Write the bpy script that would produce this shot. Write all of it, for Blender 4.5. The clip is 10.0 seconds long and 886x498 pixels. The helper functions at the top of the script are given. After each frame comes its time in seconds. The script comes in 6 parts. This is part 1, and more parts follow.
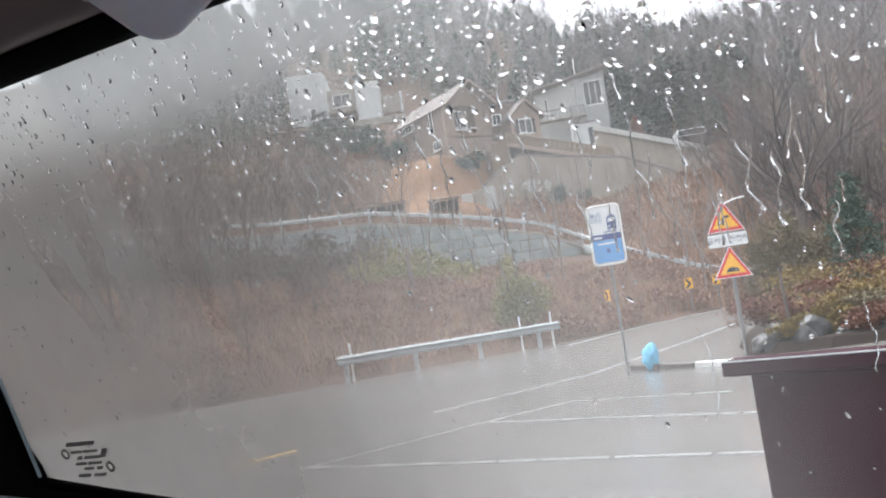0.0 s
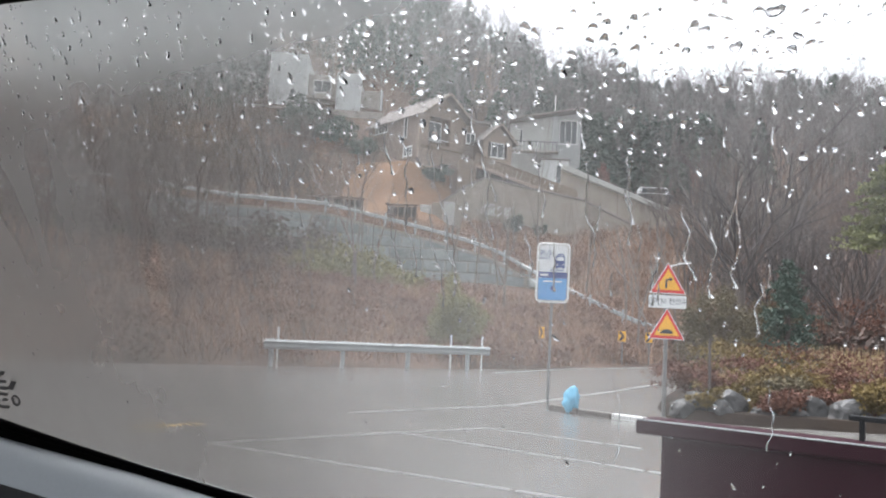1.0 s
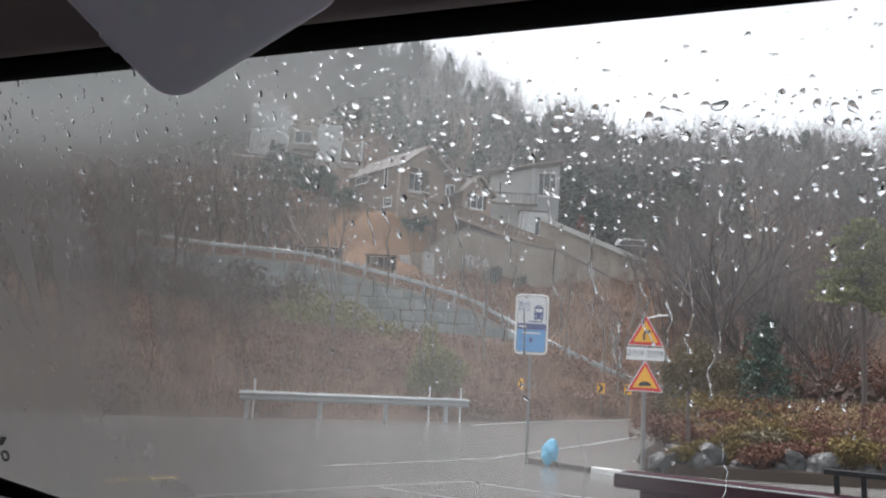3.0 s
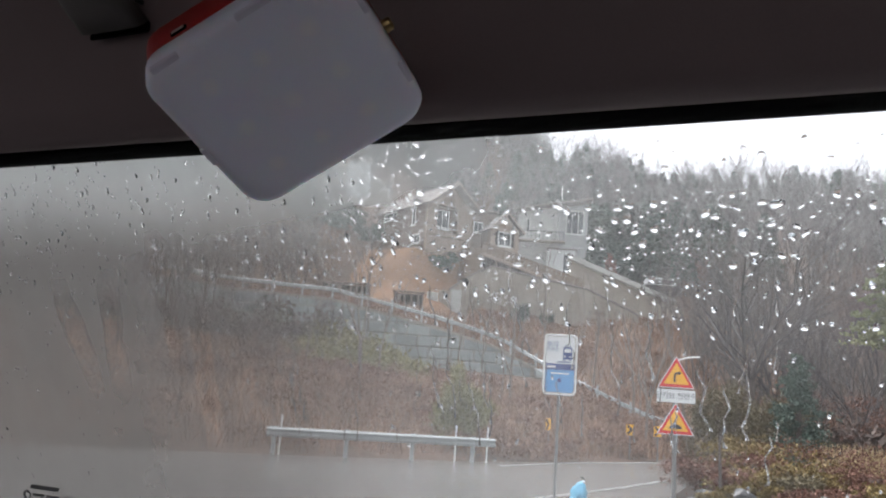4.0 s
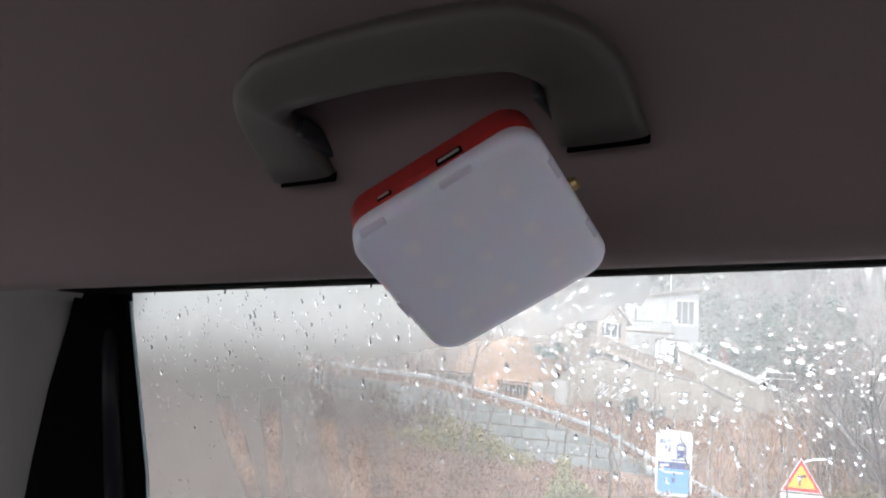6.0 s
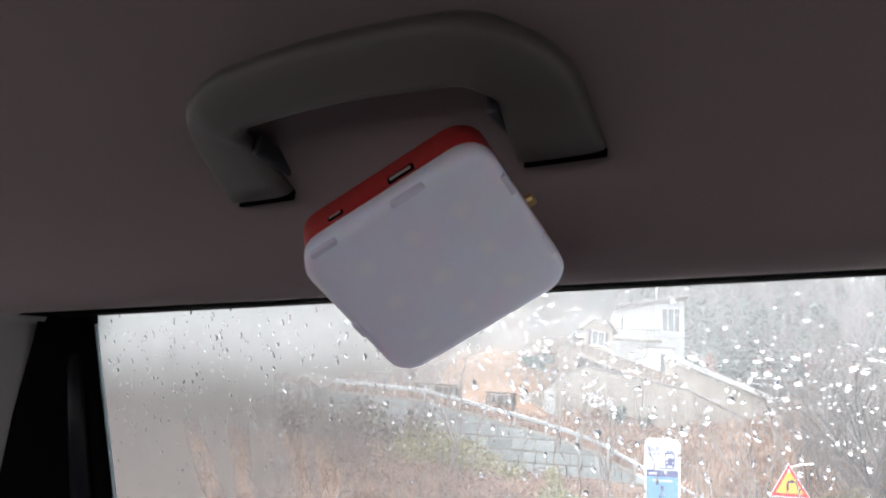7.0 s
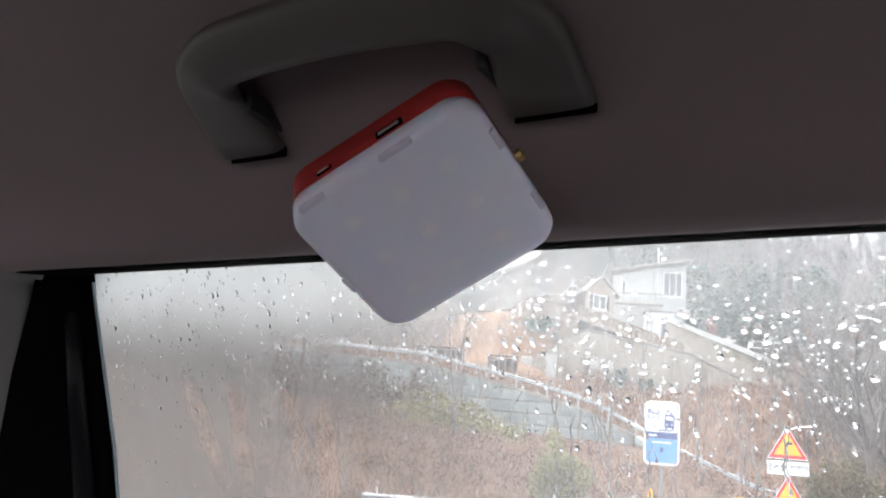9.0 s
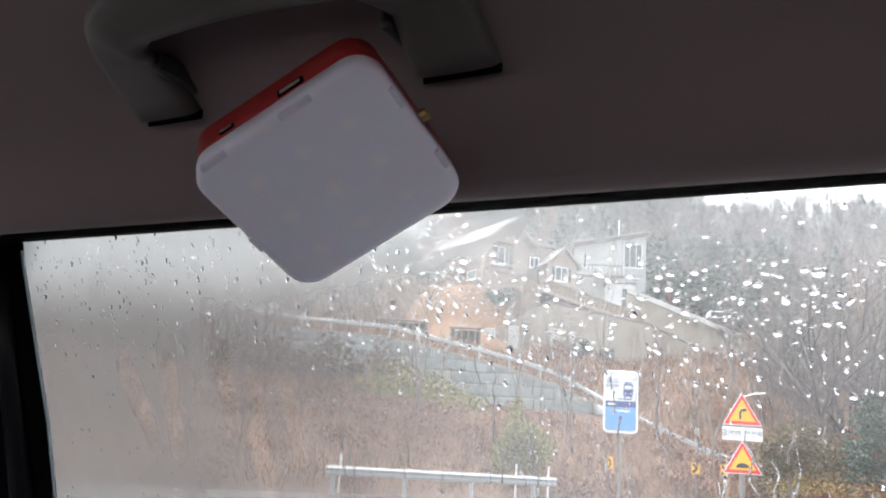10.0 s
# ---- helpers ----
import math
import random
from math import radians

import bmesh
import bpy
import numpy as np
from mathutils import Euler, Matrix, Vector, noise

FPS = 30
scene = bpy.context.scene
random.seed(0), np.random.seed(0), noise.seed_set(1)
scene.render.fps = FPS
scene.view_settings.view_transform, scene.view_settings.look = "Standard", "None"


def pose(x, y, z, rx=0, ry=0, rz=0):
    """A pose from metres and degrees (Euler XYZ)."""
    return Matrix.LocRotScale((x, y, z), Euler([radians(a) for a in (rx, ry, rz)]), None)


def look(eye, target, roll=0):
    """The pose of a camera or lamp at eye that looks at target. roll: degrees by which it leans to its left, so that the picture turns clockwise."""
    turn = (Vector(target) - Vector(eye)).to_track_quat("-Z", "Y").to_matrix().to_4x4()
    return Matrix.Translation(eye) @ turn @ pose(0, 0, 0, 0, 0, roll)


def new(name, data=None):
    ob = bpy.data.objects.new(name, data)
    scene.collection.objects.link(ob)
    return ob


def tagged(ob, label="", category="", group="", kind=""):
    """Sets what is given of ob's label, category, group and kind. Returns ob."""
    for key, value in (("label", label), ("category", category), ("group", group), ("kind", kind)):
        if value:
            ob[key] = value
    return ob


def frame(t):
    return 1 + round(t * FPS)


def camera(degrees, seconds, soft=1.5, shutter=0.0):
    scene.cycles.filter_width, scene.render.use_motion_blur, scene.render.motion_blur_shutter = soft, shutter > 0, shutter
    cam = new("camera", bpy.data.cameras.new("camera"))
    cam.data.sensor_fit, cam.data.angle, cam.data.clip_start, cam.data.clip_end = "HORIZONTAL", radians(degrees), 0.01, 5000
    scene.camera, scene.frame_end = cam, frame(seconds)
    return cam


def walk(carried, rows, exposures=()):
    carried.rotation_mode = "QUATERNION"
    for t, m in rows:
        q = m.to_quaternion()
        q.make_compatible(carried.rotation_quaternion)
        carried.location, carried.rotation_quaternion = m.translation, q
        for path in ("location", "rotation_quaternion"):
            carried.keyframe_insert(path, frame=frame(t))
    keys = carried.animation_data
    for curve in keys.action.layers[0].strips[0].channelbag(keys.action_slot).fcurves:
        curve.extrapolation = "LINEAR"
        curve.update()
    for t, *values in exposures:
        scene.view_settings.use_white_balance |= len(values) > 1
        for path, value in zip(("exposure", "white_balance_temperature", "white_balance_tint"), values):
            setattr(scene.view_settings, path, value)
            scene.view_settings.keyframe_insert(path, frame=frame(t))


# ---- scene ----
cam = camera(56.2, 10.0, soft=2.1)
PATH = [
    (0, (0.1006, 0.1657, 1.3596), (-0.0911, 2.1504, 1.5146), -8.39),
    (0.5, (0.1005, 0.1595, 1.3574), (-0.0096, 2.1501, 1.5162), -1.61),
    (1, (0.1031, 0.1520, 1.3590), (0.0337, 2.1433, 1.5321), 3.13),
    (1.5, (0.1047, 0.1347, 1.3573), (0.0407, 2.1205, 1.5866), 2.97),
    (2, (0.1070, 0.1257, 1.3572), (0.0623, 2.1092, 1.6093), 2.18),
    (3.5, (0.0976, 0.1065, 1.3749), (0.0635, 2.0783, 1.7076), 4.13),
    (4, (0.0827, 0.0920, 1.3881), (-0.0145, 2.0533, 1.7676), 4.21),
    (4.5, (0.0606, 0.0750, 1.3968), (-0.1274, 2.0167, 1.8376), 4.58),
    (5, (0.0516, 0.0652, 1.4028), (-0.2131, 1.9835, 1.9030), 5.17),
    (5.5, (0.0442, 0.0687, 1.4074), (-0.2926, 1.9637, 1.9510), 5.93),
    (5.7, (0.0442, 0.0681, 1.4074), (-0.3123, 1.9579, 1.9564), 6.47),
    (6.8, (0.0579, 0.0761, 1.4146), (-0.2850, 1.9539, 2.0114), 5.24),
    (7, (0.0582, 0.0772, 1.4148), (-0.2673, 1.9590, 2.0087), 5.05),
    (7.5, (0.0527, 0.0802, 1.4117), (-0.2476, 1.9713, 1.9894), 5.18),
    (8, (0.0602, 0.0822, 1.4113), (-0.2297, 1.9827, 1.9627), 5.15),
    (8.5, (0.0620, 0.0804, 1.4108), (-0.2425, 1.9866, 1.9338), 4.93),
    (9, (0.0643, 0.0784, 1.4115), (-0.2633, 1.9843, 1.9216), 5.13),
    (9.5, (0.0711, 0.0786, 1.4095), (-0.2323, 1.9928, 1.9034), 5.27),
    (10, (0.0902, 0.0786, 1.4060), (-0.1462, 2.0118, 1.8607), 4.10),
]
walk(cam, [(t, look(eye, target, roll)) for t, eye, target, roll in PATH], exposures=[(t, stops + 0.2, 6330, 14) for t, stops in ((0.0, 1.95), (1.0, 1.7), (2.2, 1.4), (3.5, 1.25), (4.0, 1.6), (4.5, 2.1), (5.5, 2.7), (7.5, 2.85), (9.0, 2.7), (10.0, 2.5))])

# ---- world and light ----
world = bpy.data.worlds.new("overcast_sky")
scene.world = world
world.use_nodes = True
wn, wl = world.node_tree.nodes, world.node_tree.links
sky = wn.new("ShaderNodeTexSky")
sky.sky_type, sky.sun_disc = "NISHITA", False
sky.sun_elevation, sky.sun_rotation = radians(64), radians(318)
sky.air_density, sky.dust_density, sky.ozone_density = 1.0, 4.0, 1.0
grey_sky = wn.new("ShaderNodeHueSaturation")
grey_sky.inputs["Saturation"].default_value = 0.14
wl.new(sky.outputs[0], grey_sky.inputs["Color"])
wl.new(grey_sky.outputs[0], wn["Background"].inputs["Color"])
wn["Background"].inputs["Strength"].default_value = 0.15
sun = new("sun", bpy.data.lights.new("sun", "SUN"))
sun.data.energy, sun.data.angle, sun.data.color = 0.9, radians(40), (1.0, 0.99, 0.97)
sun.matrix_world = look((-29, 33, 90), (0, 0, 0))

# ---- materials ----


def shader(name, colour, rough=0.6, metal=0.0, vary=0.25, grain=30.0, blotch=3.0, bump=0.2, second=None, tint=0.0, coat=0.0, spec=0.5):
    """A surface with variation at two scales, and a fine relief."""
    m = bpy.data.materials.new(name)
    m.use_nodes = True
    n, l = m.node_tree.nodes, m.node_tree.links
    b = n["Principled BSDF"]
    tc = n.new("ShaderNodeTexCoord")
    fine, coarse = n.new("ShaderNodeTexNoise"), n.new("ShaderNodeTexNoise")
    fine.inputs["Scale"].default_value, fine.inputs["Detail"].default_value = grain, 5
    coarse.inputs["Scale"].default_value, coarse.inputs["Detail"].default_value = blotch, 4
    l.new(tc.outputs["Object"], fine.inputs["Vector"])
    l.new(tc.outputs["Object"], coarse.inputs["Vector"])
    dark = tuple(c * (1 - vary) for c in colour)
    light = tuple(min(1.0, c * (1 + vary)) for c in colour)
    r1, r2 = n.new("ShaderNodeMix"), n.new("ShaderNodeMix")
    r1.data_type = r2.data_type = "RGBA"
    r1.inputs[6].default_value, r1.inputs[7].default_value = (*dark, 1), (*light, 1)
    l.new(fine.outputs["Fac"], r1.inputs[0])
    ramp = n.new("ShaderNodeMapRange")
    ramp.inputs["From Min"].default_value, ramp.inputs["From Max"].default_value = 0.38, 0.68
    ramp.inputs["To Max"].default_value = 0.75 if second else 0.4
    l.new(coarse.outputs["Fac"], ramp.inputs["Value"])
    l.new(ramp.outputs[0], r2.inputs[0])
    l.new(r1.outputs[2], r2.inputs[6])
    r2.inputs[7].default_value = (*(second or tuple(c * (1 - vary * 0.8) for c in colour)), 1)
    out = r2.outputs[2]
    if tint:
        info, hsv, spread = n.new("ShaderNodeObjectInfo"), n.new("ShaderNodeHueSaturation"), n.new("ShaderNodeMapRange")
        spread.inputs["To Min"].default_value, spread.inputs["To Max"].default_value = 1 - tint, 1 + tint
        l.new(info.outputs["Random"], spread.inputs["Value"])
        l.new(spread.outputs[0], hsv.inputs["Value"])
        l.new(out, hsv.inputs["Color"])
        out = hsv.outputs[0]
    l.new(out, b.inputs["Base Color"])
    b.inputs["Roughness"].default_value, b.inputs["Metallic"].default_value = rough, metal
    b.inputs["Coat Weight"].default_value = coat
    b.inputs["Specular IOR Level"].default_value = spec
    if bump:
        bp = n.new("ShaderNodeBump")
        bp.inputs["Strength"].default_value, bp.inputs["Distance"].default_value = bump, 0.2 / grain
        l.new(fine.outputs["Fac"], bp.inputs["Height"])
        l.new(bp.outputs[0], b.inputs["Normal"])
    return m


def stained_shader(name, colour, stain, rough=0.85):
    """Old concrete: cloudy patches, grain, and dark tracks that water has left down the face."""
    m = shader(name, colour, rough, vary=0.18, grain=5, blotch=0.5, bump=0.4, second=stain)
    n, l = m.node_tree.nodes, m.node_tree.links
    b = n["Principled BSDF"]
    base = b.inputs["Base Color"].links[0].from_socket
    tc, mp, ns, rp, mix = n.new("ShaderNodeTexCoord"), n.new("ShaderNodeMapping"), n.new("ShaderNodeTexNoise"), n.new("ShaderNodeMapRange"), n.new("ShaderNodeMix")
    mp.inputs["Scale"].default_value = (0.9, 0.9, 0.16)
    ns.inputs["Scale"].default_value, ns.inputs["Detail"].default_value = 1.4, 5
    rp.inputs["From Min"].default_value, rp.inputs["From Max"].default_value, rp.inputs["To Max"].default_value = 0.52, 0.72, 0.4
    l.new(tc.outputs["Object"], mp.inputs[0])
    l.new(mp.outputs[0], ns.inputs["Vector"])
    l.new(ns.outputs["Fac"], rp.inputs["Value"])
    mix.data_type = "RGBA"
    l.new(rp.outputs[0], mix.inputs[0])
    l.new(base, mix.inputs[6])
    mix.inputs[7].default_value = (*(0.6 * c for c in stain), 1)
    l.new(mix.outputs[2], b.inputs["Base Color"])
    return m


def island_shader(name, dark, light, rough=0.8):
    """For heaps of leaves and twigs: each loose piece takes its own shade between two colours."""
    m = bpy.data.materials.new(name)
    m.use_nodes = True
    n, l = m.node_tree.nodes, m.node_tree.links
    geo, mix, ns, tc = n.new("ShaderNodeNewGeometry"), n.new("ShaderNodeMix"), n.new("ShaderNodeTexNoise"), n.new("ShaderNodeTexCoord")
    mix.data_type = "RGBA"
    ns.inputs["Scale"].default_value = 0.25
    l.new(tc.outputs["Object"], ns.inputs["Vector"])
    add = n.new("ShaderNodeMath")
    add.operation = "MULTIPLY_ADD"
    l.new(geo.outputs["Random Per Island"], add.inputs[0])
    add.inputs[1].default_value = 0.6
    l.new(ns.outputs["Fac"], add.inputs[2])
    sub = n.new("ShaderNodeMapRange")
    sub.inputs["From Min"].default_value, sub.inputs["From Max"].default_value = 0.3, 1.2
    l.new(add.outputs[0], sub.inputs["Value"])
    l.new(sub.outputs[0], mix.inputs[0])
    mix.inputs[6].default_value, mix.inputs[7].default_value = (*dark, 1), (*light, 1)
    l.new(mix.outputs[2], n["Principled BSDF"].inputs["Base Color"])
    n["Principled BSDF"].inputs["Roughness"].default_value = rough
    return m


ASPHALT = shader("wet_asphalt", (0.098, 0.094, 0.089), 0.27, vary=0.3, grain=60, blotch=0.35, bump=0.25, second=(0.15, 0.145, 0.135))
LITTER = shader("leaf_litter", (0.108, 0.068, 0.050), 0.9, vary=0.45, grain=3.0, blotch=0.12, bump=0.6, second=(0.075, 0.056, 0.044), spec=0.1)
EARTH = shader("orange_earth", (0.20, 0.112, 0.062), 0.9, vary=0.3, grain=1.6, blotch=0.35, bump=0.8, second=(0.15, 0.088, 0.054), spec=0.15)
PAINT_WHITE = shader("road_paint", (0.215, 0.215, 0.208), 0.4, vary=0.2, grain=25, blotch=2.5, bump=0.1, second=(0.15, 0.148, 0.142))
KERB_WHITE = shader("kerb_paint", (0.62, 0.62, 0.60), 0.4, vary=0.2, grain=25, blotch=2.5, bump=0.1, second=(0.42, 0.42, 0.40))
PAINT_YELLOW = shader("yellow_paint", (0.62, 0.38, 0.07), 0.4, vary=0.2, grain=25, blotch=2.5, bump=0.1)
CONCRETE = shader("concrete", (0.40, 0.37, 0.33), 0.8, vary=0.2, grain=4, blotch=0.6, bump=0.3, second=(0.30, 0.27, 0.23))
BLOCK = shader("cast_block", (0.36, 0.40, 0.40), 0.85, vary=0.25, grain=6, blotch=0.8, bump=0.5, second=(0.26, 0.29, 0.28), tint=0.18)
STEEL = shader("galvanised_steel", (0.38, 0.405, 0.41), 0.5, metal=0.4, vary=0.12, grain=12, blotch=1.5, bump=0.05)
MAROON = shader("maroon_paint", (0.026, 0.0062, 0.0115), 0.8, vary=0.25, grain=40, blotch=2.5, bump=0.05, spec=0.05)
BLACK_STEEL = shader("black_steel", (0.02, 0.02, 0.021), 0.65, vary=0.2, grain=30, blotch=4, bump=0.05)
WEATHERED = stained_shader("weathered_concrete", (0.36, 0.325, 0.275), (0.25, 0.215, 0.175))
BARK = shader("bark", (0.085, 0.068, 0.062), 0.9, vary=0.3, grain=14, blotch=2, bump=0.6, second=(0.12, 0.10, 0.09))
BIRCH = shader("pale_bark", (0.24, 0.205, 0.18), 0.9, vary=0.25, grain=10, blotch=1.2, bump=0.4, second=(0.15, 0.12, 0.10))
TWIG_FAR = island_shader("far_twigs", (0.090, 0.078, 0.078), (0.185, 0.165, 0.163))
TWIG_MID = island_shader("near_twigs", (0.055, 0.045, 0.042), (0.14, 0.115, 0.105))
ROCK_DARK = shader("wet_boulder", (0.034, 0.033, 0.033), 0.5, vary=0.5, grain=9, blotch=3.5, bump=0.9, second=(0.025, 0.024, 0.023), tint=0.25)
DARK_SOIL = shader("dark_soil", (0.026, 0.020, 0.017), 0.9, vary=0.4, grain=12, blotch=1.2, bump=0.6, second=(0.038, 0.028, 0.021), spec=0.08)
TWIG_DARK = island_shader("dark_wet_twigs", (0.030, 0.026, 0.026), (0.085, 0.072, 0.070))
TWIG_WINE = island_shader("dark_red_twigs", (0.045, 0.027, 0.023), (0.105, 0.066, 0.055))
LEAF_DARK = island_shader("dark_wet_leaves", (0.030, 0.030, 0.017), (0.095, 0.085, 0.042))
TWIG_RED = island_shader("reddish_twigs", (0.060, 0.040, 0.035), (0.135, 0.092, 0.075))
NEEDLE = island_shader("needles", (0.030, 0.054, 0.042), (0.070, 0.105, 0.078))
NEEDLE_NEAR = island_shader("near_needles", (0.075, 0.090, 0.034), (0.205, 0.21, 0.075))
LEAF_OLIVE = island_shader("olive_leaves", (0.135, 0.130, 0.045), (0.26, 0.235, 0.095))
LEAF_RUST = island_shader("rust_leaves", (0.085, 0.030, 0.018), (0.140, 0.055, 0.030))
LEAF_RUSSET = island_shader("russet_leaves", (0.125, 0.060, 0.048), (0.215, 0.105, 0.080))
LEAF_BROWN = island_shader("browning_leaves", (0.066, 0.057, 0.030), (0.135, 0.104, 0.052))
LEAF_MAUVE = island_shader("mauve_brown_leaves", (0.056, 0.037, 0.030), (0.105, 0.070, 0.055))
LEAF_BANK = island_shader("faded_brown_leaves", (0.110, 0.054, 0.034), (0.225, 0.122, 0.078))
LEAF_YELLOW = island_shader("yellowing_leaves", (0.105, 0.074, 0.018), (0.185, 0.125, 0.032))
DRY = island_shader("dry_stalks", (0.145, 0.078, 0.052), (0.36, 0.225, 0.148))
STRAW = island_shader("straw", (0.26, 0.18, 0.10), (0.46, 0.36, 0.20))
WOOD_BROWN = shader("brown_cladding", (0.225, 0.170, 0.140), 0.7, vary=0.2, grain=8, blotch=0.5, bump=0.3, second=(0.185, 0.140, 0.115))
WOOD_DECK = shader("deck_wood", (0.205, 0.152, 0.110), 0.7, vary=0.25, grain=8, blotch=0.6, bump=0.3)
GABLE_PINK = shader("pale_gable_boards", (0.33, 0.255, 0.205), 0.7, vary=0.15, grain=8, blotch=0.5, bump=0.2)
ROOF_GREY = shader("grey_shingles", (0.235, 0.208, 0.200), 0.75, vary=0.25, grain=5, blotch=0.6, bump=0.5, second=(0.18, 0.158, 0.150), spec=0.2)
PALE_BRICK = shader("pale_brick", (0.48, 0.49, 0.465), 0.8, vary=0.2, grain=4, blotch=0.7, bump=0.4, second=(0.40, 0.41, 0.385))
GREY_WALL = shader("grey_white_render", (0.43, 0.445, 0.44), 0.8, vary=0.12, grain=3, blotch=0.4, bump=0.1, second=(0.35, 0.365, 0.36))
WHITE_WALL = shader("white_render", (0.62, 0.65, 0.645), 0.75, vary=0.1, grain=3, blotch=0.4, bump=0.1, second=(0.53, 0.56, 0.555))
PVC = shader("white_frame", (0.78, 0.78, 0.76), 0.45, vary=0.05, grain=8, blotch=2, bump=0.0)
HOUSE_GLASS = shader("house_glass", (0.045, 0.055, 0.06), 0.08, vary=0.2, grain=2, blotch=0.8, bump=0.0)
SIGN_WHITE = shader("sign_white", (0.74, 0.75, 0.75), 0.4, vary=0.06, grain=20, blotch=3, bump=0.0)
SIGN_BLUE = shader("sign_blue", (0.10, 0.33, 0.66), 0.4, vary=0.08, grain=20, blotch=3, bump=0.0)
SIGN_NAVY = shader("sign_navy", (0.025, 0.055, 0.22), 0.4, vary=0.08, grain=20, blotch=3, bump=0.0)
SIGN_RED = shader("sign_red", (0.62, 0.035, 0.03), 0.4, vary=0.08, grain=20, blotch=3, bump=0.0)
SIGN_YELLOW = shader("sign_yellow", (0.86, 0.42, 0.03), 0.4, vary=0.08, grain=20, blotch=3, bump=0.0)
SIGN_BLACK = shader("sign_black", (0.025, 0.025, 0.025), 0.45, vary=0.1, grain=20, blotch=3, bump=0.0)
POLE_GREY = shader("grey_pole", (0.20, 0.195, 0.19), 0.5, metal=0.3, vary=0.15, grain=20, blotch=3, bump=0.05)
BLUE_BAG = shader("blue_plastic", (0.15, 0.47, 0.68), 0.35, vary=0.2, grain=14, blotch=5, bump=0.3)
DARK_VOID = shader("dark_timber_and_shade", (0.035, 0.028, 0.024), 0.9, vary=0.3, grain=5, blotch=1, bump=0.3)
HEADLINER = shader("woven_headliner", (0.158, 0.122, 0.123), 0.95, vary=0.10, grain=900, blotch=7, bump=0.35)
TRIM_GREY = shader("grey_trim_plastic", (0.155, 0.148, 0.142), 0.55, vary=0.06, grain=500, blotch=6, bump=0.15)
HANDLE_GREY = shader("moulded_handle_plastic", (0.060, 0.051, 0.048), 0.6, vary=0.06, grain=700, blotch=8, bump=0.2)
RUBBER = shader("black_rubber", (0.0022, 0.0022, 0.0024), 0.85, vary=0.3, grain=300, blotch=10, bump=0.1, spec=0.03)
DARK_PLASTIC = shader("dark_trim_plastic", (0.016, 0.017, 0.020), 0.5, vary=0.2, grain=400, blotch=8, bump=0.2, spec=0.35)
SILL_TRIM = shader("pale_sill_plastic", (0.44, 0.49, 0.52), 0.45, vary=0.06, grain=400, blotch=6, bump=0.1)
TRIM_BLACK = shader("black_trim_plastic", (0.0065, 0.007, 0.0085), 0.45, vary=0.2, grain=400, blotch=8, bump=0.1, spec=0.15)
GLASS_EDGE = shader("pale_glass_edge", (0.30, 0.38, 0.42), 0.25, vary=0.1, grain=200, blotch=30, bump=0.0)
RED_PLASTIC = shader("red_plastic", (0.30, 0.018, 0.017), 0.42, vary=0.08, grain=600, blotch=20, bump=0.1)
PORT_METAL = shader("port_metal", (0.55, 0.54, 0.52), 0.35, metal=0.8, vary=0.1, grain=200, blotch=30, bump=0.0)
BRASS = shader("brass", (0.40, 0.29, 0.13), 0.3, metal=0.9, vary=0.1, grain=200, blotch=30, bump=0.0)
INK = shader("ceramic_ink", (0.02, 0.02, 0.02), 0.6, vary=0.1, grain=200, blotch=30, bump=0.0)


def diffuser_shader():
    m = bpy.data.materials.new("milky_diffuser")
    m.use_nodes = True
    b = m.node_tree.nodes["Principled BSDF"]
    n, l = m.node_tree.nodes, m.node_tree.links
    tc, ns, mix = n.new("ShaderNodeTexCoord"), n.new("ShaderNodeTexNoise"), n.new("ShaderNodeMix")
    mix.data_type = "RGBA"
    ns.inputs["Scale"].default_value = 60
    l.new(tc.outputs["Object"], ns.inputs["Vector"])
    l.new(ns.outputs["Fac"], mix.inputs[0])
    mix.inputs[6].default_value, mix.inputs[7].default_value = (0.60, 0.595, 0.69, 1), (0.64, 0.635, 0.725, 1)
    # the unlit diodes show through as faint warm spots
    sep, spots = n.new("ShaderNodeSeparateXYZ"), []
    l.new(tc.outputs["Object"], sep.inputs[0])
    for axis in ("X", "Z"):
        k, c = n.new("ShaderNodeMath"), n.new("ShaderNodeMath")
        k.operation, c.operation = "MULTIPLY", "COSINE"
        k.inputs[1].default_value = 270.0
        l.new(sep.outputs[axis], k.inputs[0])
        l.new(k.outputs[0], c.inputs[0])
        spots.append(c.outputs[0])
    both, soft_, warm = n.new("ShaderNodeMath"), n.new("ShaderNodeMapRange"), n.new("ShaderNodeMix")
    both.operation = "ADD"
    l.new(spots[0], both.inputs[0])
    l.new(spots[1], both.inputs[1])
    soft_.inputs["From Min"].default_value, soft_.inputs["From Max"].default_value, soft_.inputs["To Max"].default_value = 1.2, 2.0, 0.45
    l.new(both.outputs[0], soft_.inputs["Value"])
    warm.data_type = "RGBA"
    warm.inputs[7].default_value = (0.74, 0.70, 0.67, 1)
    l.new(soft_.outputs[0], warm.inputs[0])
    l.new(mix.outputs[2], warm.inputs[6])
    l.new(warm.outputs[2], b.inputs["Base Color"])
    b.inputs["Roughness"].default_value = 0.5
    b.inputs["Subsurface Weight"].default_value = 0.3
    b.inputs["Subsurface Scale"].default_value = 0.004
    return m


